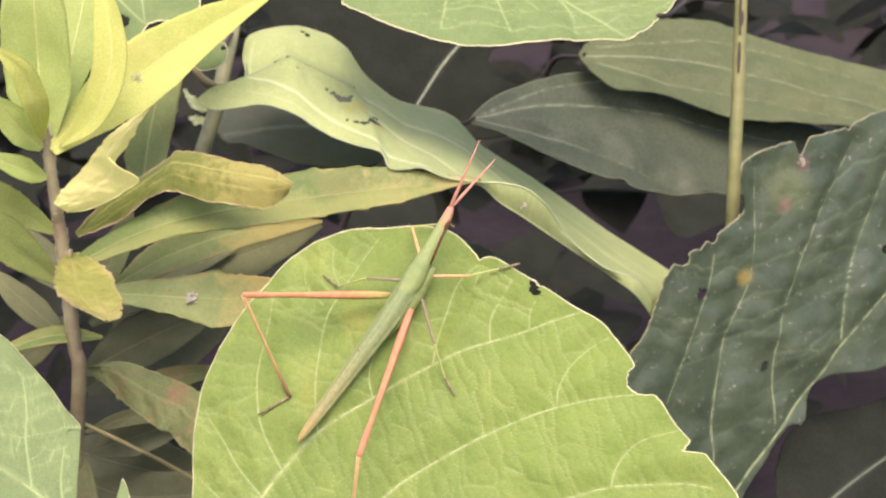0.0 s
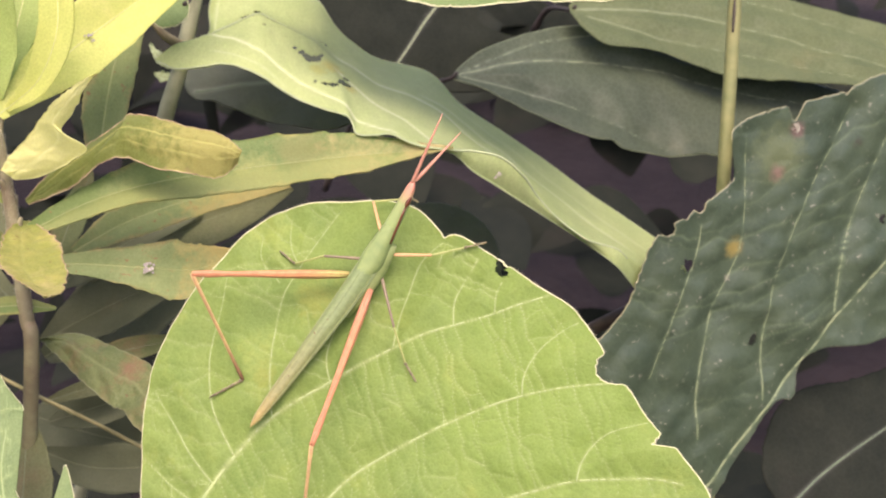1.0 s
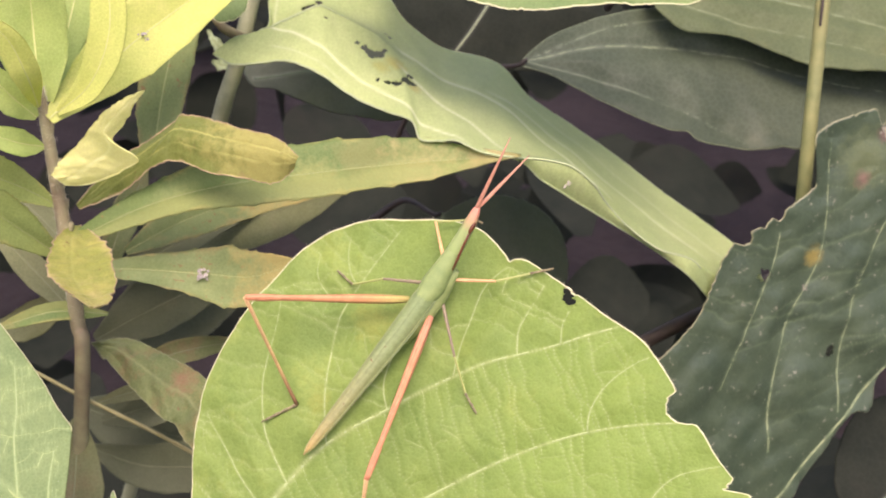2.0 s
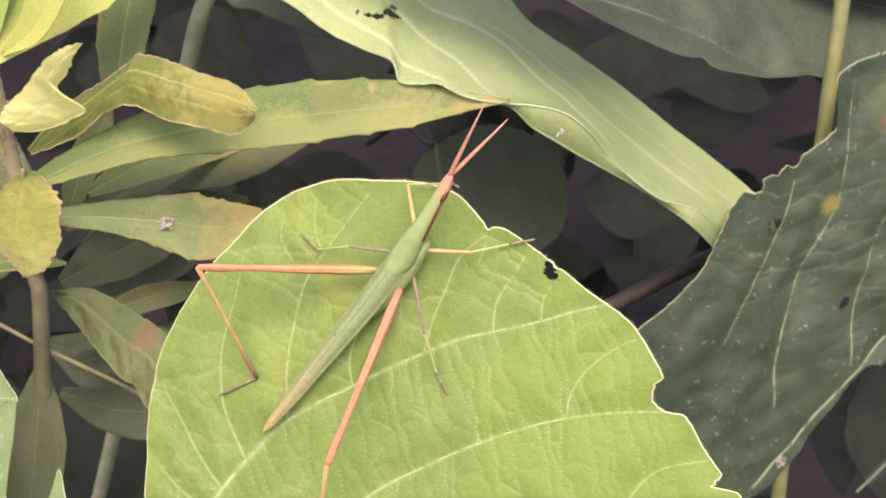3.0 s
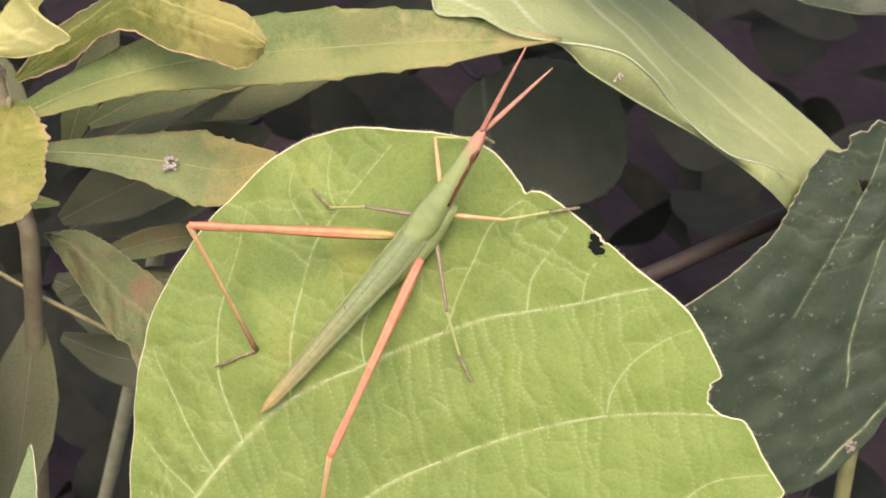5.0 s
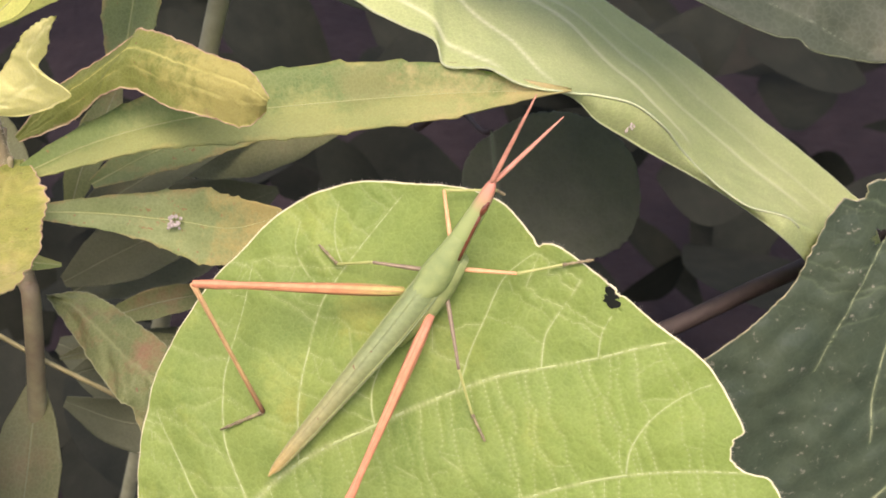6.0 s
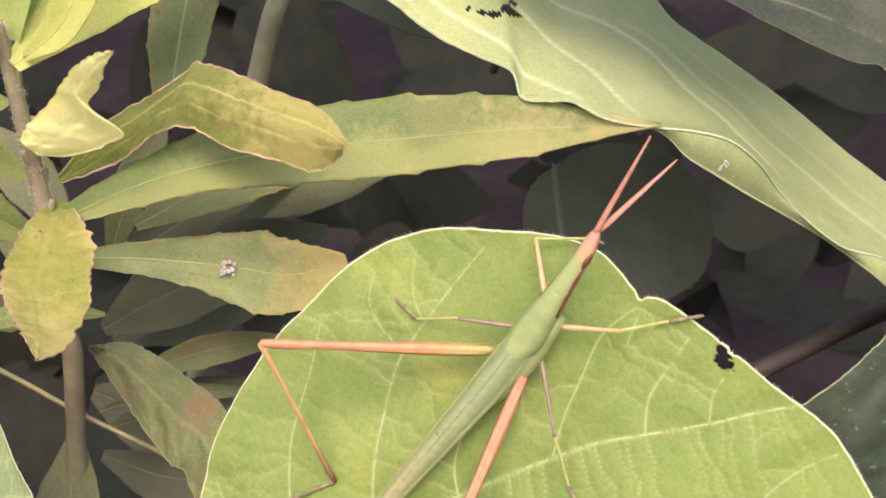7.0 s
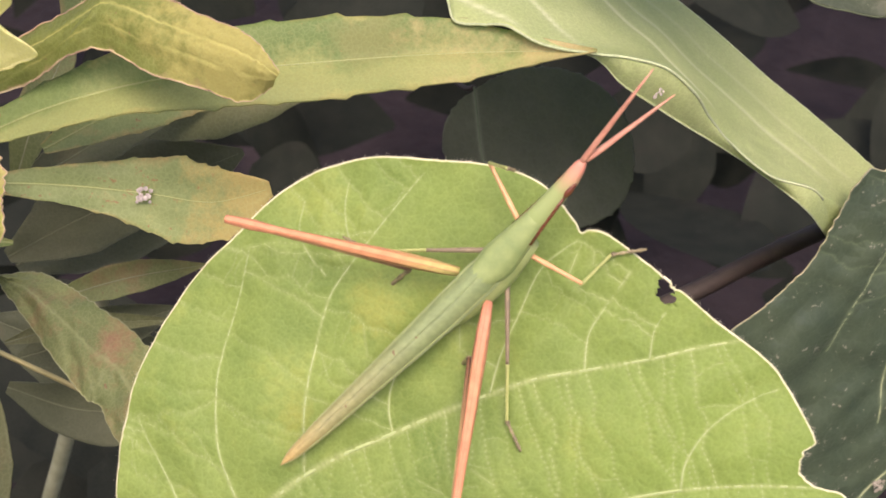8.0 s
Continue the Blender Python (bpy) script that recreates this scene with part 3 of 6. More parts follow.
# ---- ground ----
def ground_sheet():
    vs, fs = [], []
    k = 60
    for i in range(k + 1):
        for j in range(k + 1):
            x = math.copysign(abs(i / k * 2 - 1) ** 3 * 120, i / k * 2 - 1)
            y = math.copysign(abs(j / k * 2 - 1) ** 3 * 120, j / k * 2 - 1)
            vs.append((x, y, 0.03 * wob(x, y, 3.0, 2.0)))
    for i in range(k):
        for j in range(k):
            a = i * (k + 1) + j
            fs.append((a, a + k + 1, a + k + 2, a + 1))
    tagged(link_mesh("ground", vs, fs, M_SOIL), "soil with leaf litter, coloured dark for the shade under the plants", "ground", kind="structure")


ground_sheet()

# ---- broad leaf that carries the grasshopper ----
MAIN = ((0.0101, -0.0143, 0.5454), (-0.242, -0.727, 0.642))
blade("broad_leaf", "large bright green broad leaf with pale veins and nibbled edge", MAIN,
      [(-0.0271, 0.0335), (-0.0190, 0.0331), (-0.0101, 0.0321), (-0.0033, 0.0293), (0.0015, 0.0239), (0.0055, 0.0227), (0.0136, 0.0166), (0.0206, 0.0108), (0.0275, 0.0055), (0.0317, -0.0008), (0.0340, -0.0061), (0.0346, -0.0111), (0.0377, -0.0123), (0.0409, -0.0184), (0.0445, -0.0235), (0.0472, -0.0269), (0.0525, -0.0372), (0.0504, -0.0518), (0.0333, -0.0673), (0.0059, -0.0782), (-0.0236, -0.0839), (-0.0500, -0.0793), (-0.0634, -0.0636), (-0.0671, -0.0465), (-0.0673, -0.0353), (-0.0671, -0.0169), (-0.0646, -0.0015), (-0.0571, 0.0128), (-0.0487, 0.0219), (-0.0404, 0.0294), (-0.0332, 0.0325)],
      (-0.0130, -0.0169), M_MAIN,
      veins=[([(-0.0747, -0.0596), (-0.0646, -0.0426), (-0.0572, -0.0333), (-0.0517, -0.0261), (-0.0467, -0.0204), (-0.0408, -0.0147), (-0.0338, -0.0102), (-0.0254, -0.0063), (-0.0182, -0.0030), (-0.0102, 0.0003), (-0.0040, 0.0025), (0.0024, 0.0038), (0.0114, 0.0056), (0.0173, 0.0072), (0.0235, 0.0085)], 0.0011, 0.00036),
             ([(-0.0535, -0.0625), (-0.0390, -0.0450), (-0.0321, -0.0366), (-0.0253, -0.0295), (-0.0201, -0.0257), (-0.0139, -0.0226), (-0.0039, -0.0182), (0.0060, -0.0147), (0.0156, -0.0124), (0.0250, -0.0113), (0.0344, -0.0112)], 0.0008, 0.00036),
             ([(-0.0300, -0.0700), (-0.0170, -0.0520), (-0.0077, -0.0428), (0.0003, -0.0373), (0.0100, -0.0338), (0.0158, -0.0323), (0.0252, -0.0307), (0.0345, -0.0309), (0.0417, -0.0314), (0.0471, -0.0329)], 0.0007, 0.00036),
             ([(-0.0467, -0.0204), (-0.0493, -0.0148), (-0.0510, -0.0093), (-0.0515, -0.0036), (-0.0513, 0.0015), (-0.0504, 0.0061), (-0.0486, 0.0123), (-0.0474, 0.0169), (-0.0467, 0.0204)], 0.00042, 0.0001),
             ([(-0.0381, -0.0124), (-0.0381, -0.0053), (-0.0373, 0.0018), (-0.0350, 0.0119), (-0.0329, 0.0159), (-0.0298, 0.0201), (-0.0256, 0.0257), (-0.0227, 0.0293), (-0.0210, 0.0313)], 0.00042, 0.0001),
             ([(-0.0251, -0.0059), (-0.0256, -0.0020), (-0.0249, 0.0015), (-0.0232, 0.0051), (-0.0200, 0.0110)], 0.00036, 0.0001),
             ([(-0.0515, -0.0259), (-0.0567, -0.0188), (-0.0595, -0.0132), (-0.0624, -0.0081), (-0.0641, -0.0048)], 0.00040, 0.0001),
             ([(-0.0553, -0.0301), (-0.0612, -0.0254), (-0.0646, -0.0217), (-0.0667, -0.0197)], 0.00034, 0.0001),
             ([(-0.0109, 0.0002), (-0.0096, 0.0053), (-0.0071, 0.0112), (-0.0042, 0.0175), (-0.0007, 0.0207), (0.0012, 0.0219)], 0.00032, 0.0001),
             ([(0.0024, 0.0038), (0.0028, 0.0084), (0.0043, 0.0113), (0.0062, 0.0142), (0.0086, 0.0176), (0.0105, 0.0198)], 0.00028, 0.00008),
             ([(0.0159, -0.0121), (0.0165, -0.0086), (0.0188, -0.0047), (0.0221, -0.0016), (0.0263, 0.0010), (0.0290, 0.0020)], 0.00030, 0.0001),
             ([(0.0257, -0.0307), (0.0270, -0.0271), (0.0298, -0.0236), (0.0334, -0.0214), (0.0380, -0.0204), (0.0418, -0.0199)], 0.00032, 0.0001),
             ([(0.0114, 0.0056), (0.0120, 0.0095), (0.0136, 0.0123)], 0.00024, 0.00008),
             ([(-0.0572, -0.0333), (-0.0612, -0.0314), (-0.0652, -0.0301)], 0.00030, 0.0001),
             ([(-0.0306, 0.0201), (-0.0319, 0.0229), (-0.0324, 0.0264), (-0.0319, 0.0304)], 0.00022, 0.00008),
             ([(-0.0350, 0.0164), (-0.0377, 0.0194), (-0.0391, 0.0230), (-0.0385, 0.0275)], 0.00020, 0.00008)],
      ladders=[(0, 1, 29, 0.22, 1.0, 0.30, -1, 0.00012), (1, 2, 26, 0.22, 1.0, 0.22, -1, 0.00012), (2, None, 14, 0.3, 1.0, 0.2, -1, 0.00011), (4, 3, 8, 0.0, 0.75, -1, 0.45, 0.00012), (3, 6, 6, 0.0, 0.8, -1, 0.4, 0.00012), (3, None, 5, 0.4, 1.0, -1, 0.25, 0.00011),
               (5, 4, 5, 0.0, 0.9, -1, 0.40, 0.00012), (8, 5, 4, 0.1, 0.8, -1, 0.45, 0.00012), (9, 8, 5, 0.1, 0.9, -1, 0.5, 0.00012), (7, 6, 4, 0.1, 1.0, 1, -0.3, 0.00011),
               (4, None, 5, 0.5, 1.0, -0.7, 0.7, 0.00011), (6, None, 5, 0.2, 1.0, -1, 0.35, 0.00011), (13, 7, 3, 0.2, 0.9, 0.1, 1, 0.00011), (12, 9, 2, 0.1, 0.9, -1, 0.5, 0.00011)],
      bites=[(*(0.0019, 0.0237), 0.0008), (*(0.0348, -0.0083), 0.0032), (*(0.0438, -0.0254), 0.0024)], holes=[(*(0.0136, 0.0148), 0.00120), (*(0.0133, 0.0162), 0.00080)],
      cup=0.0, ripple=0.0012, rings=220, seg=760, seed=1.3, rim=0.00021, jag=0.00012, hairs=1400, net_mat=M_NET, vein_scale=0.66, pucker=0.0010, fine=0.00018, links=True, petiole=((-0.0725, -0.0552), (-0.05, -0.12, 0.0)))

# ---- grasshopper ----
M_HOP = skin_mat("grasshopper_green", [(0.3, (0.195, 0.272, 0.100)), (0.7, (0.270, 0.345, 0.132))], 500, 0.5)


def wing_mat():
    m, nt, p = mat("grasshopper_wing_green")
    col = ramp(nt, attr(nt, "along"), [(0.0, (0.195, 0.270, 0.115)), (0.40, (0.205, 0.262, 0.115)), (0.70, (0.265, 0.262, 0.115)), (0.90, (0.40, 0.29, 0.11))])
    col = mix(nt, 1.0, col, ramp(nt, noise_tex(nt, 900, 4), [(0.3, (0.82, 0.82, 0.82)), (0.7, (1.12, 1.12, 1.12))]), "MULTIPLY")
    speck = ramp(nt, math_node(nt, "ADD", noise_tex(nt, 700, 1, 0.5), math_node(nt, "MULTIPLY", attr(nt, "along"), 0.12)), [(0.80, (0, 0, 0)), (0.84, (1, 1, 1))])
    link(nt, mix(nt, speck, col, (0.16, 0.10, 0.05)), p.inputs["Base Color"])
    p.inputs["Roughness"].default_value = 0.5
    return m


M_WING = wing_mat()


def head_mat():
    m, nt, p = mat("grasshopper_head_green_to_pink")
    col = ramp(nt, math_node(nt, "ADD", attr(nt, "along"), math_node(nt, "MULTIPLY", math_node(nt, "SUBTRACT", noise_tex(nt, 500, 4), 0.5), 0.2)), [(0.0, (0.26, 0.35, 0.13)), (0.42, (0.27, 0.34, 0.13)), (0.66, (0.44, 0.25, 0.15)), (0.85, (0.52, 0.21, 0.14))])
    link(nt, col, p.inputs["Base Color"])
    p.inputs["Roughness"].default_value = 0.5
    return m


M_HEAD = head_mat()
M_EDGE = skin_mat("grasshopper_wing_edge_pale", [(0.3, (0.23, 0.30, 0.11)), (0.7, (0.29, 0.34, 0.14))], 500, 0.5)
M_THORAX = skin_mat("grasshopper_pale_green", [(0.3, (0.215, 0.285, 0.100)), (0.7, (0.310, 0.365, 0.145))], 500, 0.5)
M_PINK = skin_mat("grasshopper_pink", [(0.3, (0.42, 0.18, 0.12)), (0.7, (0.58, 0.30, 0.20))], 500, 0.5)
M_ORANGE = skin_mat("grasshopper_orange", [(0.3, (0.58, 0.29, 0.13)), (0.7, (0.70, 0.40, 0.20))], 600, 0.45)
M_PURPLE = skin_mat("grasshopper_dusky_leg", [(0.3, (0.16, 0.125, 0.08)), (0.7, (0.25, 0.20, 0.125))], 600, 0.5)
M_SHIN = skin_mat("grasshopper_green_leg", [(0.3, (0.28, 0.33, 0.10)), (0.7, (0.40, 0.42, 0.15))], 600, 0.5)
M_FOOT = skin_mat("grasshopper_foot", [(0.3, (0.07, 0.055, 0.03)), (0.7, (0.30, 0.26, 0.13))], 900, 0.5)
M_EYE = skin_mat("grasshopper_eye_brown", [(0.3, (0.10, 0.03, 0.02)), (0.7, (0.18, 0.06, 0.03))], 900, 0.2)


def along_mat(name, stops):
    """Colour that changes along a limb, by its own length axis."""
    m, nt, p = mat(name)
    co = nt.nodes.new("ShaderNodeTexCoord")
    sep = nt.nodes.new("ShaderNodeSeparateXYZ")
    link(nt, co.outputs["Object"], sep.inputs[0])
    mr = nt.nodes.new("ShaderNodeMapRange")
    mr.inputs["From Max"].default_value = 0.034
    link(nt, sep.outputs["X"], mr.inputs["Value"])
    col = ramp(nt, mr.outputs["Result"], stops)
    col = mix(nt, 1.0, col, ramp(nt, noise_tex(nt, 700, 4), [(0.3, (0.8, 0.8, 0.8)), (0.7, (1.1, 1.1, 1.1))]), "MULTIPLY")
    wave = math_node(nt, "SINE", math_node(nt, "MULTIPLY", math_node(nt, "ADD", sep.outputs["Y"], math_node(nt, "MULTIPLY", noise_tex(nt, 160, 2), 0.0002)), 9500), 0)
    col = mix(nt, ramp(nt, wave, [(0.35, (0, 0, 0)), (0.95, (0.5, 0.5, 0.5))]), col, (0.36, 0.15, 0.075))
    link(nt, col, p.inputs["Base Color"])
    p.inputs["Roughness"].default_value = 0.6
    p.inputs["Specular IOR Level"].default_value = 0.25
    b = nt.nodes.new("ShaderNodeBump")
    b.inputs["Strength"].default_value, b.inputs["Distance"].default_value = 0.3, 0.00012
    link(nt, wave, b.inputs["Height"])
    link(nt, b.outputs["Normal"], p.inputs["Normal"])
    return m


M_FEMUR = along_mat("hind_thigh_yellow_to_orange", [(0.0, (0.38, 0.36, 0.12)), (0.12, (0.46, 0.35, 0.13)), (0.30, (0.60, 0.285, 0.135)), (1.0, (0.64, 0.265, 0.150))])
M_FEMUR_PINK = along_mat("hind_thigh_salmon", [(0.0, (0.58, 0.25, 0.16)), (0.3, (0.62, 0.28, 0.15)), (1.0, (0.64, 0.265, 0.150))])
M_TIBIA = along_mat("hind_shin_orange_to_dark", [(0.0, (0.56, 0.37, 0.18)), (0.50, (0.46, 0.33, 0.14)), (0.74, (0.20, 0.11, 0.06)), (0.86, (0.05, 0.03, 0.03)), (0.9, (0.25, 0.2, 0.1))])

CENTRE = (-14.0, 13.0)


def H(p):
    """A point of the leaf's own space, given in millimetres, in the grasshopper's space."""
    return Vector(((p[0] - CENTRE[0]) / 1000, (p[1] - CENTRE[1]) / 1000, p[2] / 1000))


def limb_pose(a, b, up=(0, 0, 1)):
    x = (b - a).normalized()
    z = Vector(up) - x * x.dot(Vector(up))
    z.normalize()
    m = Matrix((x, z.cross(x), z)).transposed().to_4x4()
    m.translation = a
    return m


def limb(name, length, radii, material, parent, ridge=1.0, n=18, knots=False):
    """A limb along its own x axis; a hind thigh is deeper than wide."""
    r = np.interp(np.linspace(0, 1, n), np.linspace(0, 1, len(radii)), radii)
    sides = 10
    vs, fs = [], []
    path = [Vector((length * i / (n - 1), 0, 0)) for i in range(n)]
    rr = list(r)
    if knots:
        rr = [q * (1.0 + 0.25 * math.sin(i * 1.9)) for i, q in enumerate(rr)]
    for i, (p, q) in enumerate(zip(path, rr)):
        t = (path[min(i + 1, len(path) - 1)] - path[max(i - 1, 0)]).normalized()
        s = t.cross(Vector((0, 0, 1)))
        if s.length < 0.05:
            s = t.cross(Vector((0, 1, 0)))
        s.normalize()
        w = s.cross(t)
        for k in range(sides):
            a = 2 * math.pi * k / sides
            bulge = 1 + (0.12 if k % 5 == 0 and ridge > 1 else 0.0)
            vs.append(p + (s * math.cos(a) + w * math.sin(a) * ridge) * q * bulge)
    m = len(path)
    for i in range(m - 1):
        for k in range(sides):
            k2 = (k + 1) % sides
            fs.append((i * sides + k, i * sides + k2, (i + 1) * sides + k2, (i + 1) * sides + k))
    fs.append(tuple(reversed(range(sides))))
    fs.append(tuple(range((m - 1) * sides, m * sides)))
    return link_mesh(name, vs, fs, material, parent)


def loft(name, rows, material, parent, label="", sides=20, power=2.0):
    """Rings (centre, half width, half height) joined into a closed body; power above 2 squares the ring."""
    vs, fs = [], []
    m = len(rows)
    for i, (c, w, h) in enumerate(rows):
        t = (rows[min(i + 1, m - 1)][0] - rows[max(i - 1, 0)][0]).normalized()
        s = t.cross(Vector((0, 0, 1))).normalized()
        u = s.cross(t)
        for k in range(sides):
            a = 2 * math.pi * k / sides
            ca, sa = math.cos(a), math.sin(a)
            ca, sa = math.copysign(abs(ca) ** (2 / power), ca), math.copysign(abs(sa) ** (2 / power), sa)
            vs.append(c + s * ca * w + u * sa * h)
    for i in range(m - 1):
        for k in range(sides):
            k2 = (k + 1) % sides
            fs.append((i * sides + k, i * sides + k2, (i + 1) * sides + k2, (i + 1) * sides + k))
    fs.append(tuple(reversed(range(sides))))
    fs.append(tuple(range((m - 1) * sides, m * sides)))
    return link_mesh(name, vs, fs, material, parent, label)


APEX, THROAT, NECK, CHEST, WAIST, REAR, TAIL = (-2.12, 31.82, 15.0), (-3.65, 29.33, 14.0), (-7.08, 25.01, 11.5), (-13.11, 17.60, 7.5), (-19.89, 9.81, 5.5), (-30.09, -1.49, 4.0), (-42.01, -14.72, 3.0)


def grasshopper():
    g = empty("grasshopper", "slender green grasshopper with pink head and orange legs", "grasshopper")
    g.matrix_world = basis(*MAIN) @ Matrix.Translation((CENTRE[0] / 1000, CENTRE[1] / 1000, 0.0004))

    def ring(a, b, f, w, h):
        return (H(a).lerp(H(b), f), w / 1000, h / 1000)

    head = loft("head", [ring(CHEST, NECK, 0.6, 1.30, 1.5), ring(CHEST, NECK, 0.95, 1.52, 1.74), ring(NECK, THROAT, 0.1, 1.44, 1.6), ring(NECK, THROAT, 0.4, 1.33, 1.45), ring(NECK, THROAT, 0.75, 1.24, 1.28), ring(THROAT, APEX, 0.0, 1.16, 1.14), ring(THROAT, APEX, 0.3, 1.06, 1.0), ring(THROAT, APEX, 0.6, 0.93, 0.84), ring(THROAT, APEX, 0.85, 0.76, 0.62), ring(THROAT, APEX, 1.02, 0.52, 0.42), ring(THROAT, APEX, 1.1, 0.25, 0.2)], M_HEAD, g, "green head running into a pink pointed forehead", power=2.6)
    rows_ = [0.0, 0.1, 0.2, 0.32, 0.45, 0.58, 0.68, 0.78, 0.88, 0.95, 1.0]
    head.data.attributes.new("along", "FLOAT", "POINT").data.foreach_set("value", [f for f in rows_ for k in range(20)])
    loft("pronotum", [ring(CHEST, NECK, 1.0, 1.30, 1.5), ring(CHEST, NECK, 0.85, 1.58, 1.8), ring(CHEST, NECK, 0.7, 1.76, 1.98), ring(CHEST, NECK, 0.55, 1.95, 2.2), ring(CHEST, NECK, 0.3, 2.3, 2.5), ring(CHEST, NECK, 0.1, 2.55, 2.7), ring(CHEST, WAIST, 0.0, 2.52, 2.74), ring(CHEST, WAIST, 0.14, 2.3, 2.68), ring(CHEST, WAIST, 0.30, 1.7, 2.62), ring(CHEST, WAIST, 0.40, 0.8, 2.45)], M_HOP, g, power=2.6)
    right = (H(APEX) - H(TAIL)).normalized().cross(Vector((0, 0, 1))).normalized() * 0.0013 - Vector((0, 0, 0.0019))
    loft("thorax", [(c + right, w, h) for c, w, h in (ring(CHEST, NECK, 0.55, 1.3, 1.9), ring(CHEST, NECK, 0.25, 1.8, 2.2), ring(CHEST, WAIST, 0.0, 2.1, 2.4), ring(CHEST, WAIST, 0.3, 2.15, 2.3), ring(CHEST, WAIST, 0.6, 2.0, 2.1), ring(CHEST, WAIST, 0.9, 1.5, 1.7), ring(CHEST, WAIST, 1.2, 0.9, 1.2))], M_THORAX, g, "paler green side of the thorax")
    loft("abdomen", [ring(CHEST, WAIST, 0.5, 2.4, 2.6), ring(WAIST, REAR, 0.0, 2.3, 2.4), ring(WAIST, REAR, 0.6, 1.7, 1.7), ring(REAR, TAIL, 0.3, 0.9, 0.9)], M_HOP, g)
    side = (H(APEX) - H(TAIL)).normalized().cross(Vector((0, 0, 1))).normalized()
    for sg in (1, -1):
        spine = [H(CHEST).lerp(H(WAIST), -0.12), H(CHEST).lerp(H(WAIST), 0.3), H(WAIST), H(WAIST).lerp(H(REAR), 0.5), H(REAR), H(REAR).lerp(H(TAIL), 0.5), H(REAR).lerp(H(TAIL), 0.85), H(TAIL)]
        half = [2.0, 2.45, 2.40, 2.10, 1.75, 1.40, 0.90, 0.10]
        lift = [2.5, 2.75, 2.8, 2.5, 2.1, 1.6, 1.1, 0.6]
        sp, hw, lf = spline(spine, 40), np.interp(np.linspace(0, 7, 40), range(8), half) / 1000, np.interp(np.linspace(0, 7, 40), range(8), lift) / 1000
        vs, fs = [], []
        for i in range(40):
            for k in range(9):
                v = k / 8
                drop = 0.06 * v + 0.70 * v ** 2.6
                vs.append(Vector(sp[i]) + side * sg * hw[i] * v + Vector((0, 0, lf[i] * (1 - drop) + (0.00004 if k in (2, 4, 6) else 0) - 0.00006 * (1 - v))))
        n = len(vs)
        vs += [v - Vector((0, 0, 0.00015)) for v in vs]
        for i in range(39):
            for k in range(8):
                q = (i * 9 + k, i * 9 + k + 1, (i + 1) * 9 + k + 1, (i + 1) * 9 + k)
                fs += [q, tuple(x + n for x in reversed(q))]
            for k in (0, 8):
                fs.append((i * 9 + k, (i + 1) * 9 + k, (i + 1) * 9 + k + n, i * 9 + k + n))
        wing = link_mesh("wing", vs, fs, M_WING, g, "long folded green wing cover")
        at = wing.data.attributes.new("along", "FLOAT", "POINT")
        at.data.foreach_set("value", [i / 39 for i in range(40) for k in range(9)] * 2)
        edge = [Vector(vs[i * 9 + 7]) + Vector((0, 0, 0.00012)) for i in range(2, 40, 3)]
        tube("wing_line", edge, [0.00005, 0.00011, 0.00009, 0.00004], M_EDGE, g, "pale line along the wing edge", n=30, sides=5)
        a, b = H(NECK).lerp(H(THROAT), 0.55), H(NECK).lerp(H(THROAT), 1.05)
        up = Vector((0, 0, 0.0006 if sg > 0 else -0.0005))
        loft("eye", [(a.lerp(b, f) + side * sg * 0.00092 + up, 0.0001 + 0.0004 * math.sin(math.pi * (0.06 + 0.88 * f)), 0.0001 + 0.0006 * math.sin(math.pi * (0.06 + 0.88 * f))) for f in (0, 0.12, 0.3, 0.5, 0.7, 0.88, 1)], M_EYE, g, "brown oval eye", 12)
        loft("cheek_stripe", [(H(CHEST).lerp(H(NECK), 0.55).lerp(H(NECK).lerp(H(THROAT), 0.6), f) + side * sg * (0.00175 - 0.00085 * f) + Vector((0, 0, 0.0007 if sg > 0 else -0.0004)), 0.00034, 0.00042) for f in (0, 0.25, 0.5, 0.75, 1)], M_EYE, g, "dark stripe behind the eye", 8)
    # antennae: flat three-sided blades
    for base, tip in (((-2.34, 31.63, 15.2), (6.1, 43.4, 23.3)), ((-1.72, 31.98, 15.2), (8.7, 41.2, 16.3))):
        a, b = H(base), H(tip)
        d = b - a
        rows = [(a + d * f, w / 1000, w * 0.55 / 1000) for f, w in ((0, 0.30), (0.06, 0.40), (0.2, 0.41), (0.45, 0.33), (0.75, 0.22), (1.0, 0.08))]
        loft("antenna", rows, M_PINK, g, "pink sword-shaped antenna", 8)
    return g


GRASSHOPPER = grasshopper()

# joints of each leg in the leaf's space, in millimetres: hip, knee, ankle, toe
LEGS = [
    ("hind", (-18.41, 15.67, 6.0), (-49.2, 16.4, 17.7), (-43.58, -4.37, 2.2), (-51.27, -7.58, 1.9)),
    ("hind", (-14.07, 12.02, 5.6), (-27.2, -20.2, 10.0), (-33.8, -45.4, 1.0), (-36.0, -52.0, 0.7)),
    ("middle", (-15.00, 19.03, 4.5), (-23.70, 20.19, 6.0), (-31.18, 20.02, 1.8), (-34.42, 23.18, 1.8)),
    ("middle", (-11.79, 15.43, 5.0), (-9.49, 3.57, 5.5), (-8.18, -3.62, 1.9), (-6.10, -7.80, 1.7)),
    ("front", (-10.94, 23.50, 6.0), (-12.82, 31.76, 3.5), (-4.39, 31.70, 3.0), (-3.25, 31.04, 2.0)),
    ("front", (-9.44, 19.18, 5.5), (-0.77, 18.61, 3.9), (6.03, 20.05, 1.8), (10.85, 20.87, 1.2)),
]
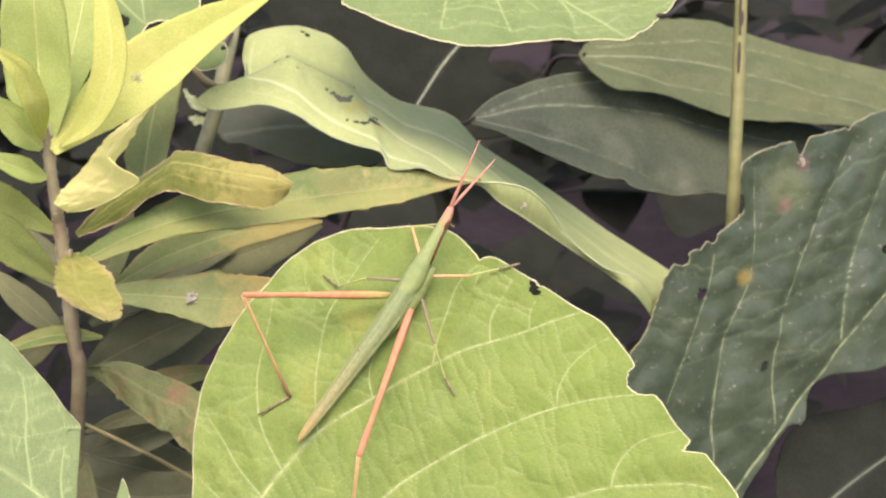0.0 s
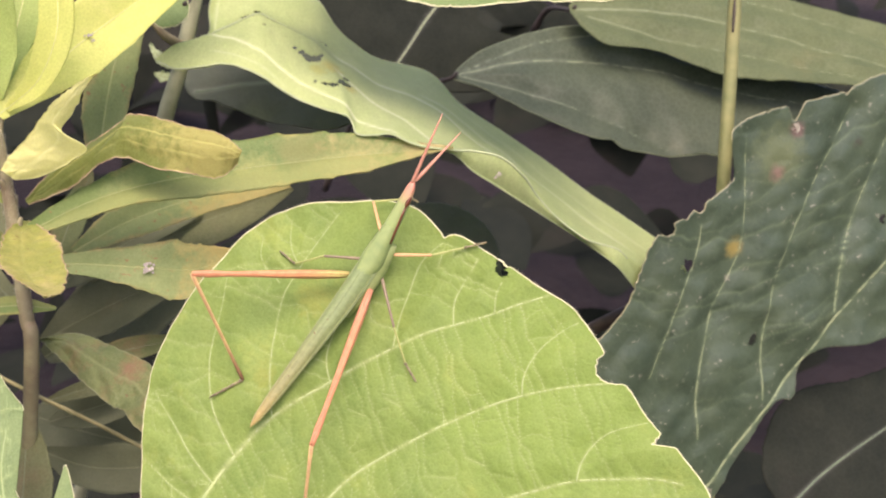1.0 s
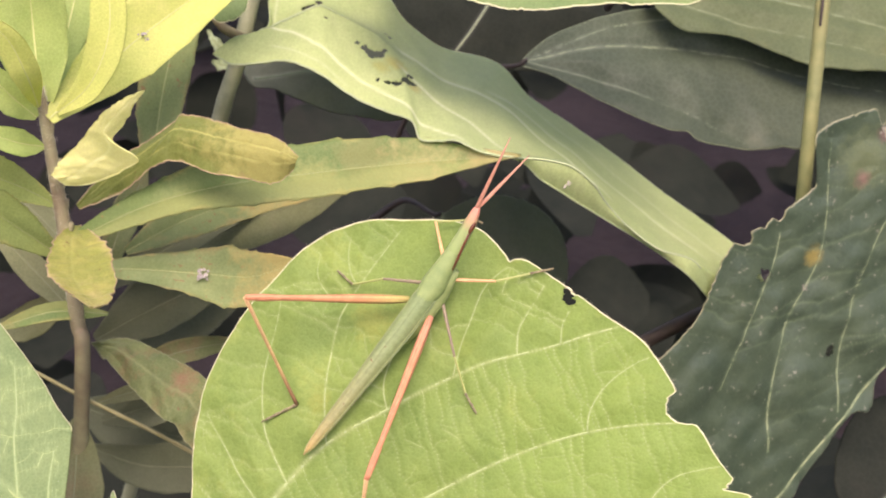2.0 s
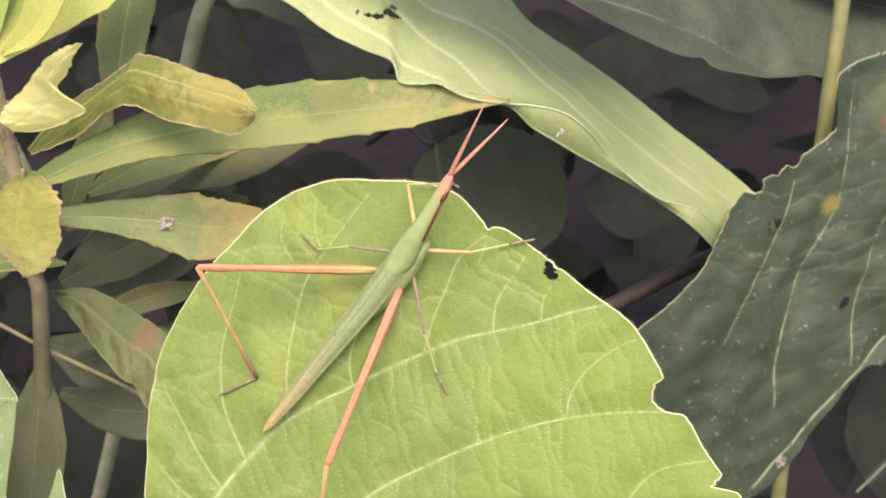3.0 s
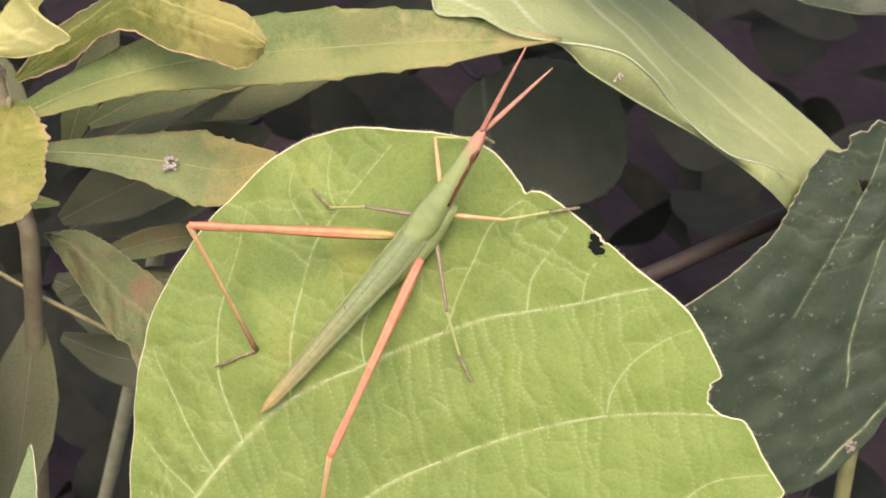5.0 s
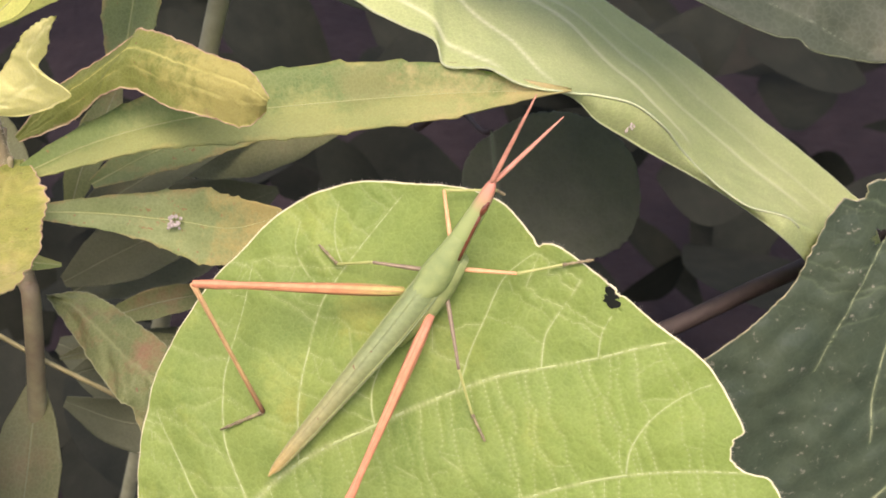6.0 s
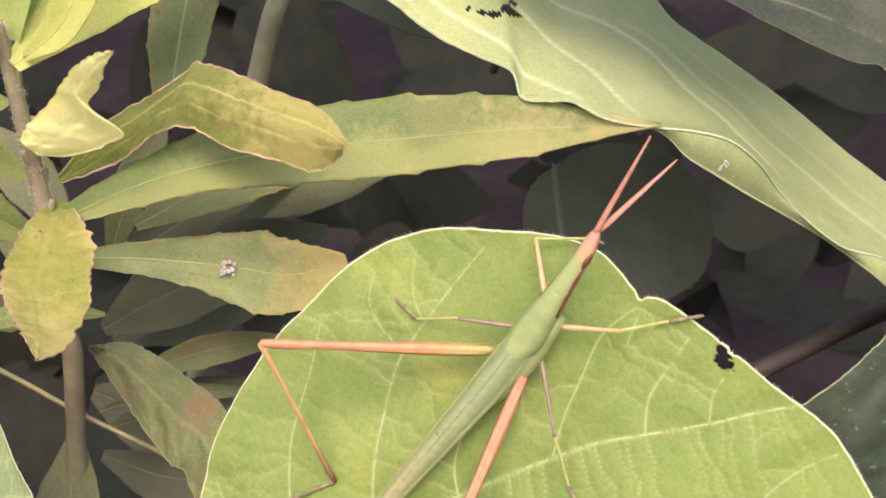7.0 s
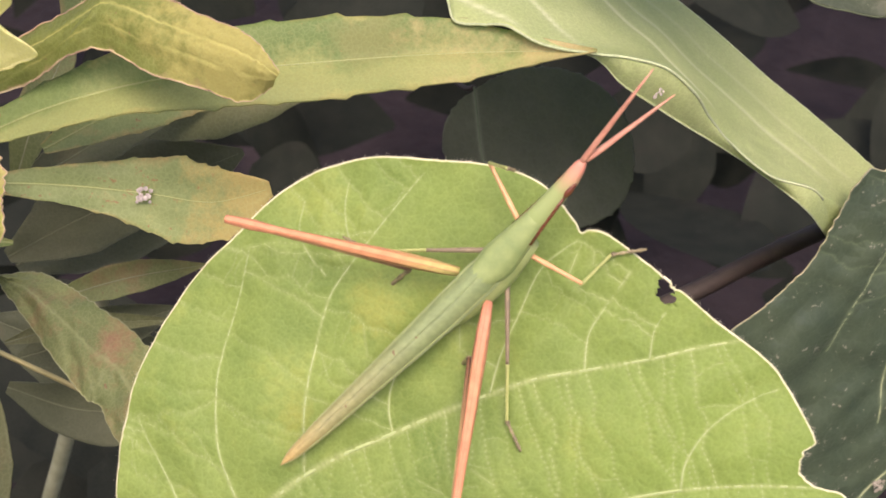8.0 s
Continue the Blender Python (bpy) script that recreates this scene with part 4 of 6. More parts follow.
# the hind legs once drawn up, at 7.8 and 8.0 s: knee, ankle and toe
DRAWN = {0: [((-47.0, 22.0, 15.0), (-20.3, 13.9, 2.5), (-27.4, 11.1, 1.0)), ((-46.5, 24.5, 13.0), (-17.7, 16.6, 2.5), (-25.3, 15.2, 1.0))],
         1: [((-18.4, -4.4, 36.0), (-15.0, 5.0, 8.0), (-18.0, -1.0, 4.0)), ((-14.0, -19.0, 14.0), (-12.8, 11.5, 2.5), (-14.5, 4.5, 1.0))]}
# the front foot lifted at 8.0 s: knee, ankle and toe
LIFTED = {4: ((-10.03, 31.75, 6.0), (-6.67, 31.26, 14.0), (-5.82, 31.06, 12.0))}
BODY = [(0.0, 0, 0, 0), (7.7, 0, 0, 0), (7.72, 0.0, 0.0, 0), (7.75, 0.1, 0.0, 0), (7.8, 0.2, -0.1, 0), (7.9, 1.5, 0.4, -2.0), (8.0, 3.7, 1.4, -5.0)]


def body_pose(dx, dy, turn):
    return basis(*MAIN) @ Matrix.Translation(((CENTRE[0] + dx) / 1000, (CENTRE[1] + dy) / 1000, 0.0004)) @ Matrix.Rotation(radians(turn), 4, "Z")


def in_body(p, dx, dy, turn):
    """A point of the leaf's space as the moved body sees it."""
    q = H(p) - Vector((dx / 1000, dy / 1000, 0))
    return Matrix.Rotation(radians(-turn), 4, "Z") @ q


def bend(hip, ankle, hint, l1, l2):
    """The knee between hip and ankle, on the side of hint."""
    d = ankle - hip
    L = min(max(d.length, abs(l1 - l2) + 1e-5), l1 + l2 - 1e-6)
    x = d.normalized()
    a = (l1 * l1 - l2 * l2 + L * L) / (2 * L)
    h = math.sqrt(max(0.0, l1 * l1 - a * a))
    s = (hint - hip) - x * x.dot(hint - hip)
    s.normalize()
    return hip + x * a + s * h


LEG_PARTS = []
for i, (kind, hip, knee, ankle, toe) in enumerate(LEGS):
    hip, knee, ankle, toe = H(hip), H(knee), H(ankle), H(toe)
    l1, l2 = (knee - hip).length, (ankle - knee).length
    f0 = limb_pose(hip, knee)
    s0 = limb_pose(knee, ankle)
    t0 = limb_pose(ankle, toe)
    l3 = (toe - ankle).length
    if kind == "hind":
        th = limb("hind_thigh", l1, [0.0006, 0.00086, 0.00090, 0.00084, 0.00075, 0.00065, 0.00057, 0.00052, 0.00070, 0.00052], M_FEMUR_PINK if i else M_FEMUR, GRASSHOPPER, 1.35, 28)
        sh = limb("hind_shin", l2, [0.0005, 0.0004, 0.00038, 0.00036, 0.00042, 0.0004], M_TIBIA, th)
        ft = limb("hind_foot", l3, [0.00038, 0.0003, 0.00032, 0.0002], M_FOOT, th, 1.0, 14, True)
    else:
        th = limb(kind + "_thigh", l1, [0.00036, 0.00038, 0.00030, 0.00027], M_PURPLE if kind == "middle" else M_ORANGE, GRASSHOPPER)
        sh = limb(kind + "_shin", l2, [0.00027, 0.00020, 0.00024], M_SHIN, th)
        ft = limb(kind + "_foot", l3, [0.0003, 0.00022, 0.00026, 0.00022], M_FOOT, th, 1.0, 14, True)
    th.matrix_basis = f0
    sh.matrix_basis = f0.inverted() @ s0
    ft.matrix_basis = f0.inverted() @ t0
    LEG_PARTS.append((th, sh, ft, hip, knee, ankle, toe, l1, l2))

# ---- dark leaf ----
DARK = ((0.0917, 0.0559, 0.5045), (0.256, -0.939, 0.228))
blade("dark_leaf", "large old dark green leaf with holes and torn edge", DARK,
      [*[(-0.0621, -0.0370), (-0.0581, -0.0193), (-0.0495, -0.0117), (-0.0417, -0.0081), (-0.0327, -0.0017), (-0.0251, 0.0064), (-0.0215, 0.0142)], *[(-0.0158, 0.0261), (-0.0047, 0.0316), (0.0065, 0.0379), (0.0092, 0.0426), (0.0057, 0.0519), (0.0136, 0.0562), (0.0252, 0.0581), (0.0390, 0.0602), (0.0567, 0.0649), (0.0848, 0.0641), (0.1205, 0.0423), (0.1256, 0.0143), (0.0901, -0.0059), (0.0614, -0.0141), (0.0385, -0.0146), (0.0325, -0.0200), (0.0308, -0.0278), (0.0246, -0.0291), (0.0130, -0.0439), (-0.0005, -0.0614), (-0.0161, -0.0656), (-0.0277, -0.0510)]],
      (0.0133, 0.0070), M_DARK,
      veins=[([(-0.0045, -0.0606), (0.0071, -0.0465), (0.0226, -0.0293), (0.0383, -0.0119), (0.0600, 0.0095), (0.0869, 0.0360)], 0.0009, 0.0005),
             ([(0.0205, -0.0272), (0.0199, -0.0094), (0.0231, 0.0110), (0.0322, 0.0322), (0.0452, 0.0564)], 0.0005, 0.00025),
             ([(-0.0007, -0.0363), (-0.0016, -0.0186), (0.0027, 0.0015), (0.0109, 0.0209), (0.0109, 0.0507)], 0.0005, 0.00025),
             ([(-0.0169, -0.0155), (-0.0097, 0.0030), (-0.0035, 0.0191), (-0.0023, 0.0272)], 0.0004, 0.00025),
             ([(0.0442, -0.0038), (0.0454, 0.0137), (0.0507, 0.0305), (0.0600, 0.0520)], 0.0005, 0.00025)],
      ladders=[(2, 1, 11, 0.05, 0.95, 1, 0.25, 0.00012), (1, 4, 9, 0.1, 0.9, 1, 0.3, 0.00012), (3, 2, 7, 0.1, 0.9, 1, 0.2, 0.00012), (3, None, 6, 0.2, 0.9, -1, 0.3, 0.0001)],
      bites=[(*(-0.0134, 0.0272), 0.0022), (*(-0.0203, 0.0222), 0.0011), (*(-0.0080, 0.0301), 0.0011), (*(-0.0032, 0.0323), 0.0017), (*(0.0046, 0.0378), 0.0014), (*(0.0078, 0.0452), 0.0018), (*(0.0267, 0.0577), 0.0026), (*(0.0265, 0.0548), 0.0014), (*(0.0430, 0.0609), 0.0013), (*(0.0348, -0.0257), 0.0022)],
      holes=[(*(-0.0066, 0.0162), 0.0021), (*(0.0164, -0.0089), 0.0016), (*(0.0583, 0.0228), 0.0012)], cup=-0.002, ripple=0.0016, rings=90, seg=1300, seed=4.1, vein_mat=M_DARKRIB, rim=0.00016, rim_mat=M_TANRIM, jag=0.0006, net_mat=M_DARKNET, vein_scale=0.66, pucker=0.0008, fine=0.00008, petiole=((-0.0045, -0.0606), (0.06, 0.10, 0.0)))

# ---- round leaf low beside the lance plant ----
LEFT = ((-0.0789, -0.0111, 0.5313), (-0.150, -0.380, 0.910))
blade("side_leaf", "green broad leaf with a torn notch in its edge", LEFT,
      [*[(-0.0723, 0.0629), (-0.0522, 0.0534), (-0.0367, 0.0432), (-0.0216, 0.0303), (-0.0165, 0.0244), (-0.0084, 0.0130)], *[(-0.0039, 0.0055), (-0.0002, -0.0001), (-0.0031, -0.0007), (-0.0021, -0.0088), (-0.0011, -0.0170), (0.0019, -0.0230), (0.0060, -0.0262), (0.0088, -0.0249), (0.0092, -0.0202), (0.0099, -0.0150), (0.0123, -0.0232), (0.0137, -0.0299), (0.0175, -0.0527), (0.0136, -0.0815), (-0.0178, -0.0902), (-0.0484, -0.0484)]],
      (0.0000, -0.0571), M_SIDE,
      veins=[([(-0.0178, -0.0073), (-0.0075, -0.0163), (-0.0026, -0.0205), (0.0046, -0.0269), (0.0110, -0.0356)], 0.0008, 0.0005), ([(-0.0100, -0.0143), (-0.0125, -0.0011), (-0.0130, 0.0076), (-0.0150, 0.0180)], 0.0005, 0.0002), ([(-0.0178, -0.0073), (-0.0230, 0.0060), (-0.0270, 0.0180), (-0.0330, 0.0300)], 0.0005, 0.0002), ([(-0.0026, -0.0205), (-0.0040, -0.0120), (-0.0036, -0.0040)], 0.0004, 0.0002)],
      ladders=[(1, None, 9, 0.05, 1.0, 1, 0.1, 0.00012), (2, 1, 9, 0.05, 0.95, 1, -0.2, 0.00012), (2, None, 8, 0.2, 1.0, -1, 0.3, 0.00012), (3, None, 4, 0.1, 0.9, 1, 0.2, 0.00011)], net_mat=M_NET, links=True,
      cup=0.001, seed=6.0, rings=40, seg=420, vein_scale=0.6, jag=0.0003, rim=0.00014, hairs=300, pucker=0.0008, petiole=((-0.0178, -0.0073), (-0.16, -0.02, 0.0)))

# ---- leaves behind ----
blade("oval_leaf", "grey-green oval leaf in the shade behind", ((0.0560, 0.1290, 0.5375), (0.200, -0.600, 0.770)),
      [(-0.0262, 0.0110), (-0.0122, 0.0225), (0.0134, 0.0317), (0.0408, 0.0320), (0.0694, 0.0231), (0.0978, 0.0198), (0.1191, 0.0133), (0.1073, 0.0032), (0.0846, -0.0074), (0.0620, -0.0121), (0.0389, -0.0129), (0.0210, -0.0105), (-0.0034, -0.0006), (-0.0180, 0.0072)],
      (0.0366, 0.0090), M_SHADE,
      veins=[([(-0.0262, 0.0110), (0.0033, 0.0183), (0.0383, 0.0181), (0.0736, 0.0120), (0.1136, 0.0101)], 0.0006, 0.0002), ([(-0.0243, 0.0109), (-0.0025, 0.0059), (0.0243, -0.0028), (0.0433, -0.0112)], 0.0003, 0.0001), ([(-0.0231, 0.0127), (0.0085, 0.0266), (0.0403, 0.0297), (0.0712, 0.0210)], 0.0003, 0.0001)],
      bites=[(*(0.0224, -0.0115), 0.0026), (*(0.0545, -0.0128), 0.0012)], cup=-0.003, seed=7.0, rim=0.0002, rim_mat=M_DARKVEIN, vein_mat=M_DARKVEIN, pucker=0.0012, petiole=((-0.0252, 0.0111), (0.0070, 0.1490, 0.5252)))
blade("olive_leaf", "dull olive leaf with wavy edge behind the stalk", ((0.1000, 0.1500, 0.5550), (0.150, -0.550, 0.820)),
      [(-0.0308, 0.0060), (-0.0227, 0.0159), (-0.0093, 0.0221), (0.0184, 0.0234), (0.0489, 0.0147), (0.0843, 0.0075), (0.1111, -0.0031), (0.1061, -0.0181), (0.0770, -0.0171), (0.0492, -0.0175), (0.0198, -0.0178), (-0.0029, -0.0089), (-0.0226, -0.0068)],
      (0.0304, 0.0008), M_OLIVE,
      veins=[([(-0.0293, 0.0068), (0.0045, 0.0072), (0.0450, -0.0005), (0.0966, -0.0127)], 0.0005, 0.0002), ([(-0.0236, 0.0109), (0.0167, 0.0157), (0.0581, 0.0079), (0.0994, -0.0039)], 0.0003, 0.0001), ([(-0.0248, 0.0036), (0.0022, -0.0038), (0.0425, -0.0104), (0.0844, -0.0159)], 0.0003, 0.0001)], cup=-0.003, seed=8.0, rim=0.0002, rim_mat=M_OLIVE, vein_mat=M_DARKVEIN, pucker=0.0015, petiole=((-0.0293, 0.0068), (0.0655, 0.1932, 0.5404)))
blade("upper_leaf", "fresh green rounded leaf hanging over the gap", ((0.0300, 0.0680, 0.6120), (0.000, -0.550, 0.830)),
      [(-0.0454, -0.0039), (-0.0375, -0.0125), (-0.0240, -0.0203), (-0.0087, -0.0239), (0.0102, -0.0220), (0.0264, -0.0215), (0.0355, -0.0159), (0.0429, -0.0046), (0.0398, 0.0196), (0.0032, 0.0351), (-0.0367, 0.0173)],
      (-0.0010, 0.0025), M_TOP,
      veins=[([(-0.0287, 0.0232), (-0.0080, 0.0066), (0.0121, -0.0094), (0.0264, -0.0211)], 0.0008, 0.0003), ([(-0.0080, 0.0066), (-0.0054, -0.0089), (-0.0032, -0.0201)], 0.0005, 0.0002), ([(-0.0203, 0.0169), (-0.0179, -0.0028), (-0.0208, -0.0177)], 0.0005, 0.0002), ([(0.0071, -0.0036), (0.0130, -0.0132), (0.0134, -0.0207)], 0.0004, 0.0002)], ladders=[(1, 2, 7, 0.1, 1.0, -1, 0.1, 0.00011), (1, 3, 6, 0.1, 1.0, 1, 0.1, 0.00011), (3, None, 5, 0.2, 1.0, 1, 0.2, 0.00011), (2, None, 6, 0.1, 1.0, -1, 0.1, 0.00011)], net_mat=M_NET, links=True, cup=-0.002, seed=9.0, vein_scale=0.7, pucker=0.0008, petiole=((0.0356, -0.0155), (0.1128, 0.1205, 0.5886)))
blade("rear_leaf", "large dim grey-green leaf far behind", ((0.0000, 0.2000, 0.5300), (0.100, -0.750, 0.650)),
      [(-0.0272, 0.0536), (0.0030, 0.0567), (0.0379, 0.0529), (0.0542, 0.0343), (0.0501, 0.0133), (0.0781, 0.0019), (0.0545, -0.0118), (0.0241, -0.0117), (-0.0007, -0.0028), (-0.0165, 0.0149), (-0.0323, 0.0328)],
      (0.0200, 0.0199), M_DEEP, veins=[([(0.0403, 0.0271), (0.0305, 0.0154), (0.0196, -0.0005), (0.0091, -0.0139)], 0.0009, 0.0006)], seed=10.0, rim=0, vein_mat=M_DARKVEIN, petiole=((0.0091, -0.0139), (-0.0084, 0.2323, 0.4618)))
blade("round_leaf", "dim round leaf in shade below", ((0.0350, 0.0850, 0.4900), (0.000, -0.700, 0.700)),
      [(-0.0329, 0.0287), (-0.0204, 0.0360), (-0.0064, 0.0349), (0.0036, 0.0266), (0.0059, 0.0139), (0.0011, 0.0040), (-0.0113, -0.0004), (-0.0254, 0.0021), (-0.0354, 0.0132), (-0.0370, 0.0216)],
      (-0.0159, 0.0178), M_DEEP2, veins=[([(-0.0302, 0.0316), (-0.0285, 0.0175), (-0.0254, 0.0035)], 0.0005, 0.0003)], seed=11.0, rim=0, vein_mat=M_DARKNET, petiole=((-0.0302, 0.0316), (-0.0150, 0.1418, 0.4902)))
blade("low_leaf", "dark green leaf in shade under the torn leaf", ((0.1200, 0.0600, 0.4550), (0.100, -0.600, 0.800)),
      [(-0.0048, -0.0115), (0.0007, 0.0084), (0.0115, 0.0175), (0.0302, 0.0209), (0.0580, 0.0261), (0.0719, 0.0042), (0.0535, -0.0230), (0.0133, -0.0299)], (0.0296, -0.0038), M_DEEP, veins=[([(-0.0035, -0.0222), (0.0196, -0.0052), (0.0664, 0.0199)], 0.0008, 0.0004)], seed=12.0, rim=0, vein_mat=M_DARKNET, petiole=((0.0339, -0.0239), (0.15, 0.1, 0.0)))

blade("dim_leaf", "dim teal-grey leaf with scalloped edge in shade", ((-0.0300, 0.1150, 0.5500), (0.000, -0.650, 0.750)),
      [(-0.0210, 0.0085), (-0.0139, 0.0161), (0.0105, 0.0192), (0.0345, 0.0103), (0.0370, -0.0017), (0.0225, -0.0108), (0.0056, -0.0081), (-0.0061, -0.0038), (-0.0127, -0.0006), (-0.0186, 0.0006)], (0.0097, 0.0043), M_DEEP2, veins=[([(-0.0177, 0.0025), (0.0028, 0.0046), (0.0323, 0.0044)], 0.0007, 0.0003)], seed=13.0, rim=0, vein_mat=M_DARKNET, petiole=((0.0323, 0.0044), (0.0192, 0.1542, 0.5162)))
blade("holed_leaf", "green leaf with a chewed hole behind the shoot", ((-0.0600, 0.0850, 0.6000), (0.100, -0.700, 0.700)),
      [(-0.0169, 0.0074), (-0.0052, 0.0095), (0.0067, 0.0065), (0.0080, -0.0004), (0.0020, -0.0031), (-0.0046, -0.0044), (-0.0083, -0.0100), (-0.0119, -0.0093), (-0.0155, -0.0044)], (-0.0038, 0.0019), M_TOP, veins=[([(-0.0154, 0.0057), (-0.0082, -0.0025), (-0.0051, -0.0049)], 0.0004, 0.0002), ([(-0.0070, 0.0077), (-0.0064, 0.0009), (-0.0059, -0.0038)], 0.0004, 0.0002)],
      holes=[(*(-0.0114, -0.0038), 0.0017)], seed=14.0, vein_scale=0.7, petiole=((-0.0037, 0.0087), (-0.0560, 0.1315, 0.6101)))
blade("pale_leaf", "small pale green leaf end behind the shoot", ((-0.0600, 0.0850, 0.6000), (0.100, -0.700, 0.700)),
      [(0.0062, -0.0130), (0.0107, -0.0088), (0.0151, -0.0103), (0.0142, -0.0154), (0.0097, -0.0174), (0.0068, -0.0163)], (0.0106, -0.0134), M_TOP, seed=15.0, rim=0.0002, seg=80, rings=10, petiole=((0.0143, -0.0112), (-0.0410, 0.1165, 0.5834)))

# ---- long folded leaf: spanned over four guide lines ----
def guided(name, root, guides, material, veins=(), gaps=(), n=300, k=80, seed=1.0, jag=0.0003, thick=0.0004, rough=0.0006, crease=0.4):
    """A leaf blade over guide lines: far margin, middle, near margin and the lower edge of the turned-up flap. Up to crease the middle is a
    sharp fold, past it a soft bend. Veins are lines of (along, across, half width); gaps are torn out round points."""
    g = [spline(q, n) for q in guides]
    gaze = np.array((0.0, 0.62, -0.785))
    grid = np.empty((n, k + 1, 3))
    for i in range(n):
        u = i / (n - 1)
        soft = min(1.0, max(0.0, (u - crease + 0.1) / 0.2))
        for j in range(k + 1):
            v = j / k
            if v <= 0.8:
                q = v / 0.4
                hard = g[0][i] * (1 - q) + g[1][i] * q if q < 1 else g[1][i] * (2 - q) + g[2][i] * (q - 1)
                bent = g[0][i] * (q - 1) * (q - 2) / 2 - g[1][i] * q * (q - 2) + g[2][i] * q * (q - 1) / 2
                p = hard * (1 - soft) + bent * soft
                if q < 1:
                    p = p + gaze * (1 - soft) * 0.0035 * math.sin(math.pi * q ** 2.5) * min(1.0, u * 6)
            else:
                q = (v - 0.8) / 0.2
                flap = np.linalg.norm(g[3][i] - g[2][i])
                p = g[2][i] * (1 - q) + g[3][i] * q - gaze * 0.12 * flap * math.sin(math.pi * q)
            edge = jag * (wob(u * 60, v, 1.0, seed) + 0.6 * wob(u * 150, v, 1.0, seed + 2))
            if j == 0:
                p = p + (g[0][i] - g[1][i]) / (np.linalg.norm(g[0][i] - g[1][i]) + 1e-9) * edge
            elif v > 0.78:
                p = p + (g[2][i] - g[1][i]) / (np.linalg.norm(g[2][i] - g[1][i]) + 1e-9) * edge * 0.7
            grid[i, j] = p - gaze * (rough * wob(u * 16, v * 4, 1.0, seed) + 0.5 * rough * wob(u * 42, v * 9, 1.0, seed + 1)) * math.sin(math.pi * min(1.0, v / 0.8)) * min(1.0, u * 8)
    flat = grid - gaze * (grid @ gaze)[..., None]
    val = np.zeros((n, k + 1))
    for line, w, strength in veins:
        us = [p[0] for p in line]
        for i in range(n):
            u = i / (n - 1)
            if us[0] <= u <= us[-1]:
                v = float(np.interp(u, us, [p[1] for p in line])) * k
                j0 = min(k - 1, int(v))
                at = flat[i, j0] * (1 - v + j0) + flat[i, j0 + 1] * (v - j0)
                fade = min(1.0, (u - us[0]) * 40 + 0.2, (us[-1] - u) * 25)
                for i2 in range(max(0, i - 3), min(n, i + 4)):
                    d = np.linalg.norm(flat[i2] - at, axis=1)
                    val[i2] = np.maximum(val[i2], strength * fade * np.exp(-(d / w) ** 2))
    grid += gaze * (0.00025 * val)[..., None]
    vs = list(grid.reshape(-1, 3))
    N = len(vs)
    vs += [p + gaze * thick for p in vs]
    holes = [(np.array(o) - gaze * np.dot(o, gaze), r) for o, r in gaps]
    fs = []
    for i in range(n - 1):
        for j in range(k):
            q = (i * (k + 1) + j, i * (k + 1) + j + 1, (i + 1) * (k + 1) + j + 1, (i + 1) * (k + 1) + j)
            mid = (flat[i, j] + flat[i + 1, j + 1]) / 2
            if any(np.linalg.norm(mid - o) < 1.55 * r * (1 + 0.25 * wob(i * 0.3, j * 0.3, 1.0, seed)) for o, r in holes):
                continue
            fs += [q, tuple(x + N for x in reversed(q))]
        for j in (0, k):
            fs.append((i * (k + 1) + j, (i + 1) * (k + 1) + j, (i + 1) * (k + 1) + j + N, i * (k + 1) + j + N))
    ob = link_mesh(name, vs, fs, material, root)
    across = np.tile(np.abs(np.linspace(-1, 1, k + 1)), n)
    along = np.repeat(np.linspace(0, 1, n), k + 1)
    for nm, w in (("vein", val.ravel()), ("across", across), ("along", along)):
        ob.data.attributes.new(nm, "FLOAT", "POINT").data.foreach_set("value", np.concatenate([w, w]))
    return grid


